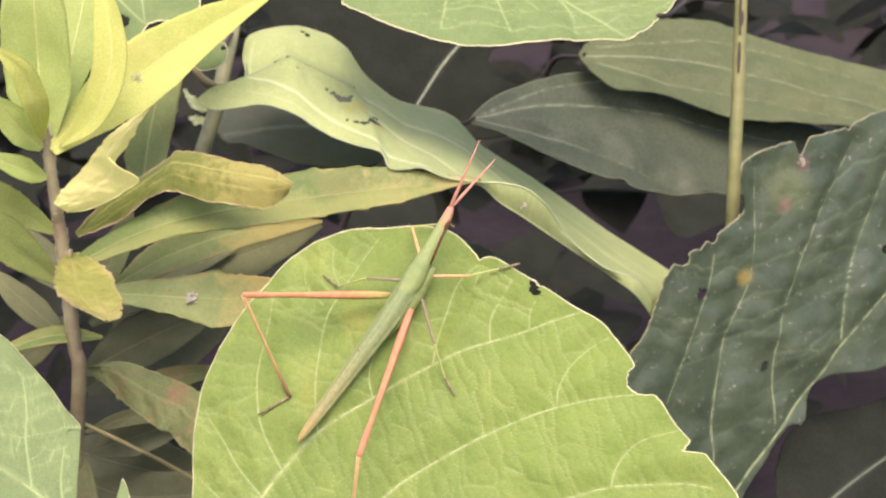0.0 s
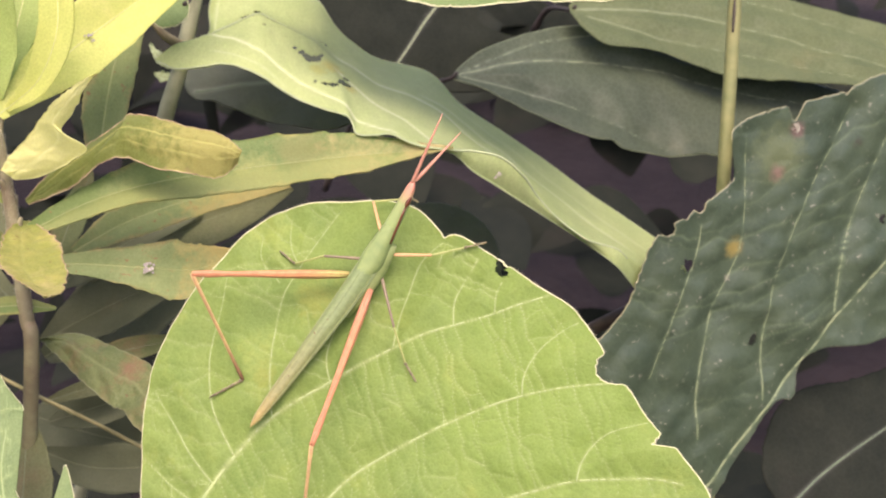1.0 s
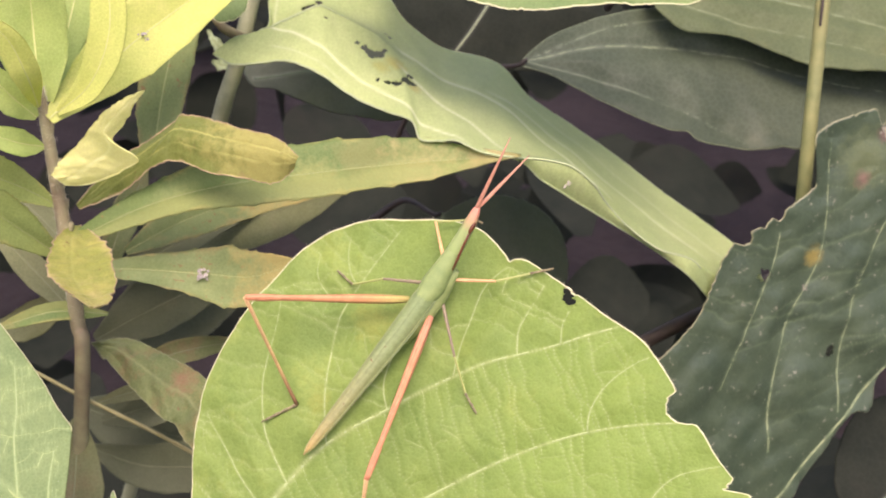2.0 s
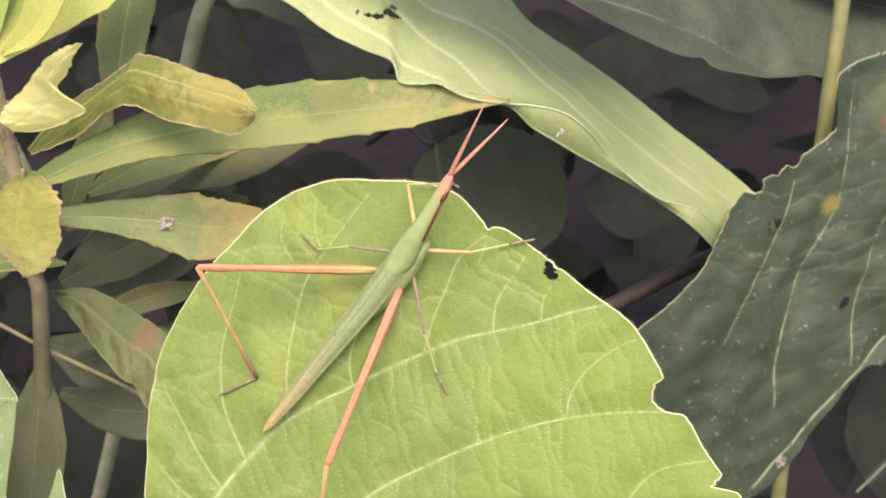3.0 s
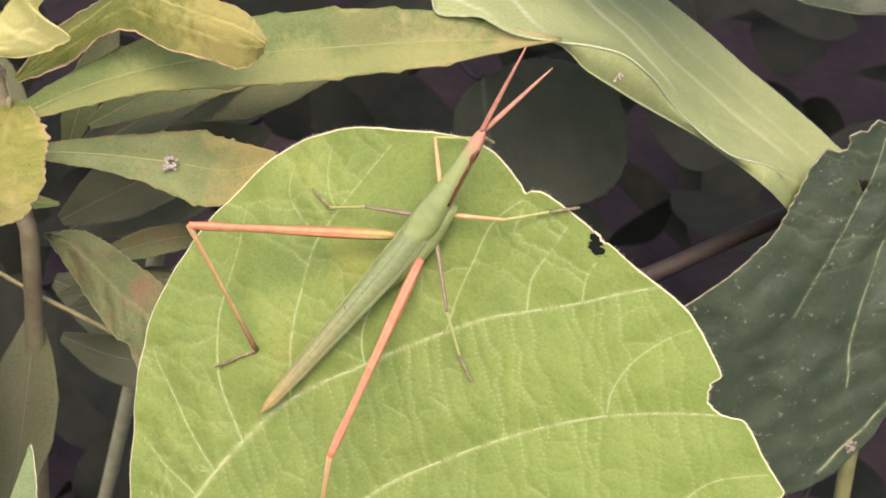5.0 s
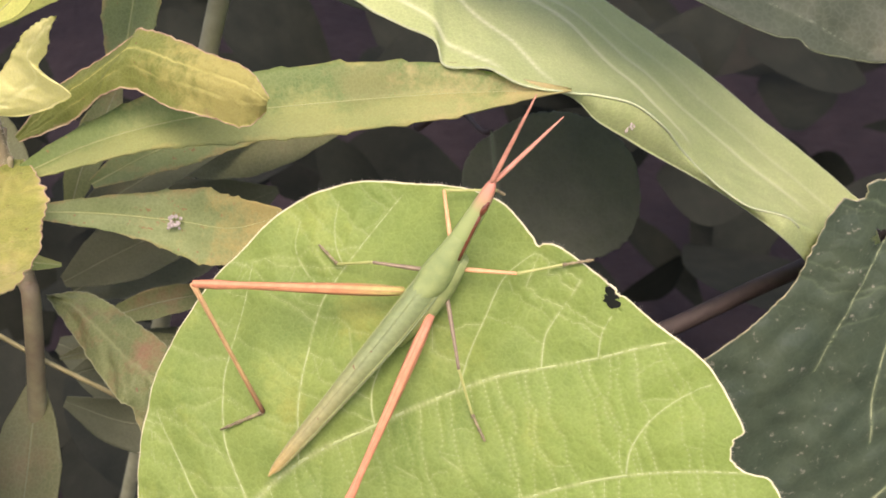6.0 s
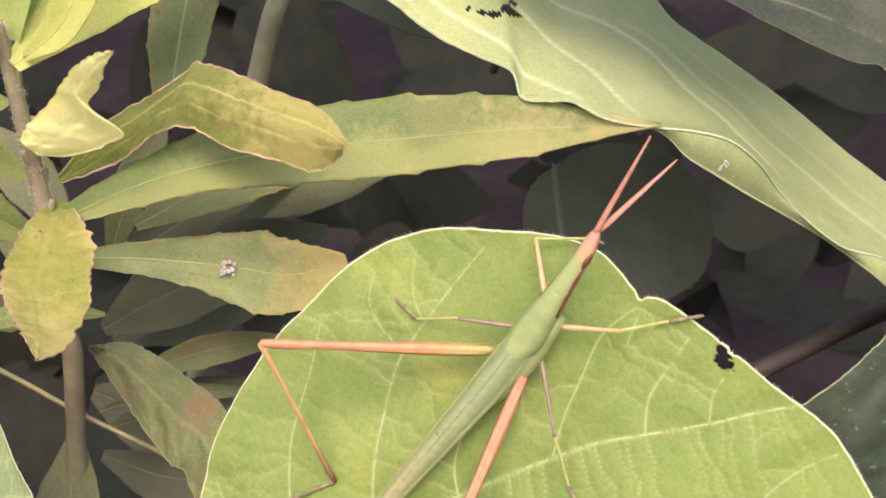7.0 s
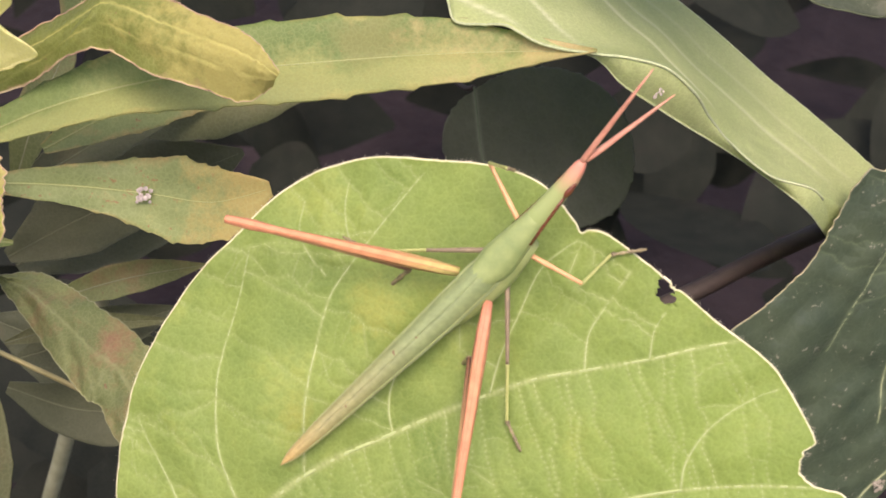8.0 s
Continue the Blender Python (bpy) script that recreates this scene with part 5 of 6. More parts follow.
def folded_leaf():
    root = empty("folded_leaf", "long folded green leaf with torn holes and pale margins", "leaf")
    far = [(-0.0540, 0.0772, 0.5770), (-0.0487, 0.0801, 0.5799), (-0.0409, 0.0839, 0.5807), (-0.0410, 0.0982, 0.5826), (-0.0392, 0.1053, 0.5860), (-0.0327, 0.1093, 0.5869), (-0.0245, 0.1114, 0.5866), (-0.0164, 0.1112, 0.5839), (-0.0113, 0.1099, 0.5802), (-0.0070, 0.1074, 0.5740), (-0.0028, 0.1079, 0.5693), (0.0049, 0.1095, 0.5632),
           (0.0196, 0.1103, 0.5584), (0.0284, 0.1065, 0.5499), (0.0386, 0.1043, 0.5432), (0.0476, 0.1026, 0.5372), (0.0553, 0.1002, 0.5320), (0.0629, 0.0966, 0.5269), (0.0702, 0.0923, 0.5226), (0.0765, 0.0876, 0.5196), (0.0835, 0.0805, 0.5165), (0.0880, 0.0740, 0.5146), (0.0900, 0.0670, 0.5110)]
    middle = [(-0.0540, 0.0771, 0.5769), (-0.0485, 0.0780, 0.5803), (-0.0406, 0.0810, 0.5818), (-0.0383, 0.0831, 0.5821), (-0.0336, 0.0853, 0.5834), (-0.0278, 0.0865, 0.5851), (-0.0232, 0.0869, 0.5827), (-0.0179, 0.0860, 0.5799), (-0.0130, 0.0851, 0.5771), (-0.0082, 0.0817, 0.5738), (-0.0028, 0.0805, 0.5704), (0.0033, 0.0792, 0.5664),
              (0.0122, 0.0793, 0.5633), (0.0204, 0.0783, 0.5591), (0.0290, 0.0753, 0.5524), (0.0365, 0.0733, 0.5477), (0.0436, 0.0717, 0.5420), (0.0509, 0.0703, 0.5365), (0.0576, 0.0687, 0.5309), (0.0637, 0.0669, 0.5265), (0.0704, 0.0631, 0.5229), (0.0778, 0.0628, 0.5180), (0.0848, 0.0633, 0.5110)]
    near = [(-0.0539, 0.0770, 0.5767), (-0.0491, 0.0736, 0.5755), (-0.0413, 0.0710, 0.5770), (-0.0365, 0.0697, 0.5780), (-0.0321, 0.0678, 0.5776), (-0.0269, 0.0642, 0.5764), (-0.0228, 0.0615, 0.5742), (-0.0178, 0.0586, 0.5720), (-0.0127, 0.0562, 0.5708), (-0.0063, 0.0517, 0.5701), (-0.0045, 0.0479, 0.5673), (0.0000, 0.0470, 0.5672),
            (0.0041, 0.0458, 0.5677), (0.0103, 0.0442, 0.5653), (0.0188, 0.0442, 0.5638), (0.0244, 0.0436, 0.5635), (0.0308, 0.0437, 0.5615), (0.0365, 0.0447, 0.5560), (0.0407, 0.0477, 0.5490), (0.0464, 0.0498, 0.5416), (0.0550, 0.0497, 0.5344), (0.0654, 0.0522, 0.5288), (0.0722, 0.0565, 0.5168)]
    under = [tuple(np.array(p) + (0.0, 0.0003, -0.0002)) for p in near[:14]] + [(0.0186, 0.0451, 0.5626), (0.0238, 0.0438, 0.5581), (0.0292, 0.0441, 0.5541), (0.0355, 0.0455, 0.5490), (0.0423, 0.0487, 0.5429), (0.0491, 0.0509, 0.5372), (0.0568, 0.0511, 0.5313), (0.0640, 0.0502, 0.5256), (0.0720, 0.0563, 0.5140)]
    grid = guided("blade", root, (far, middle, near, under), M_LONG,
                  veins=[([(0.089, 0.38), (0.166, 0.52), (0.211, 0.62), (0.27, 0.67), (0.32, 0.70), (0.40, 0.715), (0.48, 0.73), (0.571, 0.79)], 0.00045, 0.9),
                         ([(0.40, 0.47), (0.47, 0.54), (0.55, 0.64), (0.625, 0.77)], 0.00045, 0.9),
                         ([(0.40, 0.33), (0.50, 0.36), (0.60, 0.42), (0.688, 0.49), (0.734, 0.56), (0.795, 0.69)], 0.00055, 0.9),
                         ([(0.55, 0.34), (0.627, 0.31), (0.704, 0.35), (0.782, 0.38), (0.865, 0.36), (0.92, 0.37)], 0.00060, 0.6),
                         ([(0.58, 0.17), (0.70, 0.18), (0.82, 0.20), (0.94, 0.22)], 0.00050, 0.3), ([(0.10, 0.62), (0.2, 0.72), (0.3, 0.77)], 0.00030, 0.35), ([(0.12, 0.30), (0.17, 0.12), (0.2, 0.06)], 0.00035, 0.5)],
                  gaps=[((-0.0186, 0.0794, 0.5783), 0.0004), ((-0.0169, 0.0782, 0.5773), 0.0007), ((-0.0151, 0.0771, 0.5763), 0.0010), ((-0.0132, 0.0780, 0.5757), 0.0008), ((-0.0118, 0.0805, 0.5754), 0.0005), ((-0.0138, 0.0676, 0.5736), 0.0004), ((-0.0115, 0.0673, 0.5728), 0.0005), ((-0.0093, 0.0678, 0.5720), 0.0007), ((-0.0067, 0.0708, 0.5712), 0.0010), ((-0.0057, 0.0739, 0.5711), 0.0006), ((-0.0049, 0.0708, 0.5704), 0.0005),
                        ((-0.0315, 0.0904, 0.5850), 0.0007), ((-0.0300, 0.0908, 0.5854), 0.0008), ((-0.0281, 0.0930, 0.5855), 0.0006), ((-0.0237, 0.1084, 0.5860), 0.0005), ((-0.0225, 0.1072, 0.5855), 0.0005), ((-0.0113, 0.0904, 0.5767), 0.0003), ((-0.0103, 0.0901, 0.5757), 0.0004), ((-0.0264, 0.0832, 0.5834), 0.0003)],
                  n=360, k=80, seed=3.3, jag=0.0004, rough=0.0007)
    n = len(grid)
    tube("margin", grid[2:int(0.97 * n):3, 64], [0.00022, 0.00024, 0.00022, 0.00030, 0.00026], M_UNDER, root, n=200, sides=6)
    tube("margin", grid[int(0.62 * n)::3, 80], [0.00008, 0.00014, 0.00012], M_UNDER, root, n=90, sides=5)
    tube("margin", grid[int(0.08 * n)::3, 0], [0.00016, 0.00016, 0.00012], M_UNDER, root, n=160, sides=5)
    tube("fold_crest", grid[int(0.08 * n):int(0.3 * n):2, 32] + np.array((0, -0.0001, 0.0001)), [0.00016, 0.00034, 0.00030, 0.00008], M_UNDER, root, n=60, sides=6)


folded_leaf()

# ---- lance-leaved plant ----
STEM_LINE = [(-0.118, -0.045, 0.0), (-0.106, -0.006, 0.33), (-0.0965, 0.0210, 0.437), *[(-0.0856, 0.0291, 0.5162), (-0.0857, 0.0325, 0.5290), (-0.0864, 0.0368, 0.5492), (-0.0870, 0.0384, 0.5638), (-0.0877, 0.0400, 0.5809), (-0.0877, 0.0402, 0.5859)]]


def lance_stem():
    g = empty("lance_plant_stem", "purplish upright stem of a lance-leaved weed", "stem")
    radii = [0.0026, 0.0022, 0.0019, 0.0018, 0.0016, 0.0013, 0.0007]
    tube("stalk", STEM_LINE, radii, M_STEM, g, n=60, sides=12)
    rng = random.Random(8)
    way = spline(STEM_LINE, 200)
    for q in (118, 128, 137, 146, 153, 160, 166, 172, 178, 184):
        r = float(np.interp(q / 199, np.linspace(0, 1, 7), radii))
        up = Vector(way[q + 2]) - Vector(way[q - 2])
        a = rng.uniform(0, 6.3)
        off = Vector((math.cos(a), math.sin(a), 0)) * r * 0.8
        o = Vector(way[q]) + off
        tube("node", [o - up * 1.2 - off * 0.5, o, o + up * 0.7 + off * 0.6], [r * 0.35, r * 0.55, r * 0.3], M_STEM, g, n=10, sides=8)
    vs, ff = [], []
    for q in range(1500):
        i = rng.randrange(100, 198)
        r = float(np.interp(i / 199, np.linspace(0, 1, 7), radii))
        a = rng.uniform(0, 6.3)
        d = Vector((math.cos(a), math.sin(a), rng.uniform(-0.1, 0.5)))
        o = Vector(way[i]).lerp(Vector(way[i + 1]), rng.random()) + d * r * 0.95
        t = d.cross(Vector((0, 0, 1))).normalized() * 0.00003
        k = len(vs)
        vs += [o + t, o - t, o + d * rng.uniform(0.0003, 0.0008), o + Vector((0, 0, 0.00005))]
        ff += [(k, k + 1, k + 2), (k, k + 2, k + 3), (k + 1, k + 3, k + 2)]
    tagged(link_mesh("stem_fuzz", vs, ff, M_HAIR, g, smooth=False), kind="stuff")


lance_stem()
CAMWARD = (0.0, -0.75, 0.65)
LANCE = [
    ("young yellow-green leaf with a small dark gall", [(-0.0865, 0.0388, 0.5787), (-0.0752, 0.0496, 0.5857), (-0.0670, 0.0565, 0.5906), (-0.0514, 0.0641, 0.5993), (-0.0296, 0.0665, 0.6105)], 0.0165, M_RODY, (0.3, -0.7, 0.6), {}),
    ("upright narrow bright yellow young leaf", [(-0.0843, 0.0391, 0.5801), (-0.0757, 0.0363, 0.5883), (-0.0706, 0.0367, 0.5998), (-0.0705, 0.0405, 0.6122), (-0.0733, 0.0433, 0.6195)], 0.0085, M_RODY, (-0.2, -0.8, 0.5), {}),
    ("upright light green young leaf", [(-0.0884, 0.0416, 0.5818), (-0.0883, 0.0449, 0.5977), (-0.0876, 0.0459, 0.6139), (-0.0878, 0.0485, 0.6238)], 0.0160, M_RODG, (0.0, -0.9, 0.4), dict(shape=(0.4, 0.9, 1.0, 0.95, 0.7, 0.1))),
    ("upright lime green young leaf", [(-0.0870, 0.0436, 0.5816), (-0.0830, 0.0567, 0.5937), (-0.0791, 0.0675, 0.6078), (-0.0772, 0.0742, 0.6175)], 0.0135, M_RODG, (-0.2, -0.9, 0.4), {}),
    ("small curled yellow young leaf", [(-0.0883, 0.0384, 0.5820), (-0.0872, 0.0292, 0.5933), (-0.0892, 0.0263, 0.6031), (-0.0943, 0.0246, 0.6097)], 0.0062, M_RODY, (0.4, -0.8, 0.4), dict(twist=(0, 25))),
    ("small lime green young leaf", [(-0.0888, 0.0374, 0.5799), (-0.0929, 0.0338, 0.5874), (-0.0979, 0.0320, 0.5961)], 0.0078, M_RODG, (0.1, -0.8, 0.6), {}),
    ("small green leaf at the shoot tip", [(-0.0883, 0.0372, 0.5727), (-0.0921, 0.0292, 0.5782), (-0.0994, 0.0243, 0.5844)], 0.0060, M_RODG, (0.1, -0.8, 0.6), {}),
    ("olive leaf standing behind the shoot", [(-0.0691, 0.0644, 0.5556), (-0.0663, 0.0753, 0.5697), (-0.0622, 0.0860, 0.5836), (-0.0603, 0.0957, 0.5949)], 0.0125, M_DROP, (0, -0.8, 0.6), dict(shape=(0.5, 0.9, 1.0, 0.9, 0.6, 0.1))),
    ("long lance-shaped green leaf with brown pointed tip", [(-0.0832, 0.0365, 0.5496), (-0.0672, 0.0378, 0.5567), (-0.0491, 0.0414, 0.5599), (-0.0264, 0.0435, 0.5615), (-0.0032, 0.0454, 0.5627), (0.0189, 0.0443, 0.5642)], 0.0142, M_ROD, (0.0, -0.6, 0.8), dict(shape=(0.2, 0.6, 0.9, 1.0, 0.75, 0.03), teeth=0.10, fold=0.30, wave=0.0006)),
    ("dull green leaf lying under the lance leaf", [(-0.0769, 0.0550, 0.5339), (-0.0627, 0.0602, 0.5394), (-0.0446, 0.0659, 0.5426), (-0.0213, 0.0697, 0.5431)], 0.0110, M_DROP, CAMWARD, {}),
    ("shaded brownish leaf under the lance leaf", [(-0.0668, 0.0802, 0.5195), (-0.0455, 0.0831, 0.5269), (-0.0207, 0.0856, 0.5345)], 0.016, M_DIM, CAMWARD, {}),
    ("green leaf with yellow-brown end and a grey speck", [(-0.0838, 0.0368, 0.5408), (-0.0702, 0.0386, 0.5391), (-0.0562, 0.0391, 0.5371), (-0.0447, 0.0358, 0.5381), (-0.0345, 0.0343, 0.5424)], 0.0125, M_DROP, (0.0, -0.75, 0.65), dict(shape=(0.18, 0.45, 0.75, 1.1, 1.05, 0.2), fold=0.1, wave=0.0005, ragged=0.12)),
    ("green leaf reaching sideways from the stem", [(-0.0872, 0.0362, 0.5440), (-0.0938, 0.0317, 0.5540), (-0.1009, 0.0270, 0.5640), (-0.1120, 0.0200, 0.5760)], 0.0105, M_RODL, CAMWARD, dict(shape=(0.12, 0.5, 0.85, 1.0, 0.75, 0.04), fold=0.3)),
    ("green leaf reaching sideways from the stem", [(-0.0872, 0.0383, 0.5570), (-0.0943, 0.0344, 0.5645), (-0.1019, 0.0296, 0.5712), (-0.1140, 0.0220, 0.5800)], 0.0095, M_RODL, CAMWARD, dict(shape=(0.12, 0.5, 0.85, 1.0, 0.75, 0.04), fold=0.3)),
    ("narrow green leaf reaching sideways from the stem", [(-0.0788, 0.0342, 0.5298), (-0.0912, 0.0324, 0.5319), (-0.1057, 0.0278, 0.5298)], 0.0045, M_ROD, CAMWARD, {}),
    ("dull olive leaf low on the stem", [(-0.0887, 0.0415, 0.5258), (-0.1002, 0.0557, 0.5289), (-0.1133, 0.0692, 0.5346)], 0.0075, M_DIM, CAMWARD, {}),
    ("brownish leaf behind the withering leaf", [(-0.0788, 0.0456, 0.5047), (-0.0646, 0.0494, 0.5073), (-0.0495, 0.0539, 0.5071)], 0.0065, M_BROWN, CAMWARD, {}),
    ("narrow olive leaf low on the stem", [(-0.0875, 0.0427, 0.4964), (-0.0742, 0.0462, 0.4980), (-0.0565, 0.0526, 0.4932)], 0.0045, M_DIM, CAMWARD, {}),
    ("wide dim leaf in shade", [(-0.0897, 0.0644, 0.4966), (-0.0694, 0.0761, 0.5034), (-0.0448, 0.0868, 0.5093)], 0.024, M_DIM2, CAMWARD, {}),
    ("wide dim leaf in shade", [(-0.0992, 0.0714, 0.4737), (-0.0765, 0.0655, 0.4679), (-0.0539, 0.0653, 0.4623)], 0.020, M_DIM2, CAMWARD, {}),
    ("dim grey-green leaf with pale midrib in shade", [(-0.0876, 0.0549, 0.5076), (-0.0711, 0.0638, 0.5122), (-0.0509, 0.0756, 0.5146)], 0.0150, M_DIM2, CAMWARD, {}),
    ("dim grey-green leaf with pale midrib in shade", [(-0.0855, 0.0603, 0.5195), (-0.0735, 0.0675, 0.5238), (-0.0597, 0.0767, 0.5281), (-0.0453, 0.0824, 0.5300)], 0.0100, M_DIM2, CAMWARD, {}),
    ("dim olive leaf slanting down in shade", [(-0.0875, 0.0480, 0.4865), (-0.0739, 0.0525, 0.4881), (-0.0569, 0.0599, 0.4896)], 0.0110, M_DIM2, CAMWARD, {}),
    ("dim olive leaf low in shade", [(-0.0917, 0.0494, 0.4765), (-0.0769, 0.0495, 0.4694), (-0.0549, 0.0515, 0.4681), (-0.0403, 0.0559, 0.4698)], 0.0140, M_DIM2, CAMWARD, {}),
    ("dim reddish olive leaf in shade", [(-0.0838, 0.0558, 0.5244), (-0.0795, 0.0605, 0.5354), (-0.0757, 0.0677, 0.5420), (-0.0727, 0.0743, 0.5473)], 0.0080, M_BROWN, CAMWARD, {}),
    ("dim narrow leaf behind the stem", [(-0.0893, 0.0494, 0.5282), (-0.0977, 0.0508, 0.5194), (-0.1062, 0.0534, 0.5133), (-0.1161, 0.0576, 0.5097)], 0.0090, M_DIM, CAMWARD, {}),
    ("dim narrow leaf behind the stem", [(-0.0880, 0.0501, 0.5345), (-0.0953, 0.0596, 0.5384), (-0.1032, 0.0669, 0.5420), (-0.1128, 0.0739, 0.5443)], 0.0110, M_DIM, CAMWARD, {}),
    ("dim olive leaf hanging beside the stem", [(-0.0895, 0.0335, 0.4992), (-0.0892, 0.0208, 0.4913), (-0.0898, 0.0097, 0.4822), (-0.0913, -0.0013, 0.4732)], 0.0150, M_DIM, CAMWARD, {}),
]
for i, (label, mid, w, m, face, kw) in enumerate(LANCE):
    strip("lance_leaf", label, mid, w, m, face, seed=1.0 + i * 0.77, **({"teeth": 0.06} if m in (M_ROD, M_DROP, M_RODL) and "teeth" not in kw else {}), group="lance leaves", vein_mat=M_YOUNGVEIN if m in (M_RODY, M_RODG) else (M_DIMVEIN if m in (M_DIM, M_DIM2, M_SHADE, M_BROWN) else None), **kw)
CREAM = empty("lance_leaf", "pale cream sickle-shaped leaf with a hooked lobe", "leaf", None, "lance leaves")
lofted("blade", CREAM, [(-0.0871, 0.0353, 0.5667), (-0.0842, 0.0345, 0.5706), (-0.0786, 0.0303, 0.5772), (-0.0724, 0.0237, 0.5863), (-0.0662, 0.0163, 0.5936), (-0.0594, 0.0055, 0.6009)],
       [(-0.0840, 0.0339, 0.5647), (-0.0771, 0.0298, 0.5674), (-0.0700, 0.0247, 0.5727), (-0.0648, 0.0199, 0.5783), (-0.0699, 0.0222, 0.5815), (-0.0664, 0.0179, 0.5875), (-0.0631, 0.0117, 0.5941), (-0.0593, 0.0055, 0.6008)], M_CREAM, (0.1, -0.85, 0.5), 0.0016, veins=[(0.55, 0.45, 0.03, 0.5)], n=80, k=22, seed=2.2, jag=0.0004, rim=0.00012, rim_mat=M_CREAM)
CURL_BASE = Vector((-0.0829, 0.0379, 0.5570))
CURLED = empty("lance_leaf", "curled yellowing leaf with brown crinkled margin", "leaf", Matrix.Translation(CURL_BASE), "lance leaves")
DROOP_BASE = Vector((-0.0860, 0.0350, 0.5515))
DROOPED = empty("lance_leaf", "drooping yellow leaf with ragged edge and brown tip", "leaf", Matrix.Translation(DROOP_BASE), "lance leaves")
WITHERED = empty("lance_leaf", "withering leaf with red-brown patches", "leaf", None, "lance leaves")


def from_base(pts, base, lean=(0, 0, 0), reach=1.0):
    """Points in the space of a leaf's base, leaning over more the farther out they lie."""
    return [Vector(p) - base + Vector(lean) * min(1.0, (Vector(p) - base).length / reach) for p in pts]


lofted("blade", CURLED, from_base([(-0.0832, 0.0381, 0.5575), (-0.0736, 0.0418, 0.5655), (-0.0647, 0.0420, 0.5706), (-0.0592, 0.0418, 0.5742), (-0.0573, 0.0413, 0.5760), (-0.0512, 0.0366, 0.5771), (-0.0437, 0.0301, 0.5774), (-0.0342, 0.0213, 0.5782), (-0.0295, 0.0128, 0.5781)], CURL_BASE, (-0.0014, 0.0045, 0.0004), 0.058),
       from_base([(-0.0826, 0.0376, 0.5565), (-0.0737, 0.0368, 0.5596), (-0.0683, 0.0348, 0.5639), (-0.0644, 0.0327, 0.5677), (-0.0583, 0.0307, 0.5700), (-0.0507, 0.0240, 0.5698), (-0.0418, 0.0176, 0.5706), (-0.0350, 0.0128, 0.5718), (-0.0308, 0.0108, 0.5759)], CURL_BASE, (-0.0014, 0.0083, -0.0013), 0.050), M_CURL, (0.0, -0.7, 0.7), 0.0024,
       veins=[(0.45, 0.30, 0.016, 0.8), (0.78, 0.60, 0.010, 0.45)], n=170, k=34, seed=7.2, jag=0.00035, rim=0.00016, rim_mat=M_CRISP, rough=0.0006)
lofted("blade", DROOPED, from_base([(-0.0856, 0.0390, 0.5516), (-0.0868, 0.0296, 0.5543), (-0.0870, 0.0197, 0.5555), (-0.0858, 0.0114, 0.5568), (-0.0819, 0.0035, 0.5583), (-0.0774, -0.0038, 0.5606), (-0.0737, -0.0101, 0.5626)], DROOP_BASE),
       from_base([(-0.0830, 0.0390, 0.5514), (-0.0776, 0.0310, 0.5526), (-0.0742, 0.0230, 0.5541), (-0.0726, 0.0148, 0.5555), (-0.0712, 0.0052, 0.5570), (-0.0711, -0.0062, 0.5608), (-0.0733, -0.0101, 0.5626)], DROOP_BASE), M_DROOP, (0.1, -0.45, 0.88), -0.0016,
       veins=[(0.30, 0.42, 0.022, 0.6), (0.62, 0.75, 0.012, 0.25)], n=120, k=30, seed=4.7, jag=0.0006, rim=0.00012, rim_mat=M_CRISP, rough=0.0006)
lofted("blade", WITHERED, [(-0.0841, 0.0361, 0.5201), (-0.0762, 0.0353, 0.5219), (-0.0700, 0.0316, 0.5221), (-0.0644, 0.0266, 0.5224), (-0.0582, 0.0212, 0.5223), (-0.0524, 0.0143, 0.5219), (-0.0479, 0.0020, 0.5233)],
       [(-0.0839, 0.0358, 0.5198), (-0.0800, 0.0311, 0.5189), (-0.0742, 0.0232, 0.5176), (-0.0685, 0.0158, 0.5168), (-0.0643, 0.0103, 0.5166), (-0.0618, 0.0089, 0.5165), (-0.0580, 0.0018, 0.5161), (-0.0508, -0.0081, 0.5183)], M_BROWN, (0.0, -0.7, 0.7), 0.0014,
       veins=[(0.45, 0.5, 0.025, 0.5), (0.25, 0.2, 0.012, 0.2), (0.72, 0.8, 0.012, 0.2)], n=120, k=30, seed=2.9, jag=0.0004, rim=0.00010, rim_mat=M_DIMVEIN, rough=0.0010)

# ---- stalks ----
def stem_thing(name, label, pts, radii, m):
    tagged(tube(name, pts, radii, m, n=30, sides=10), label, "stem")


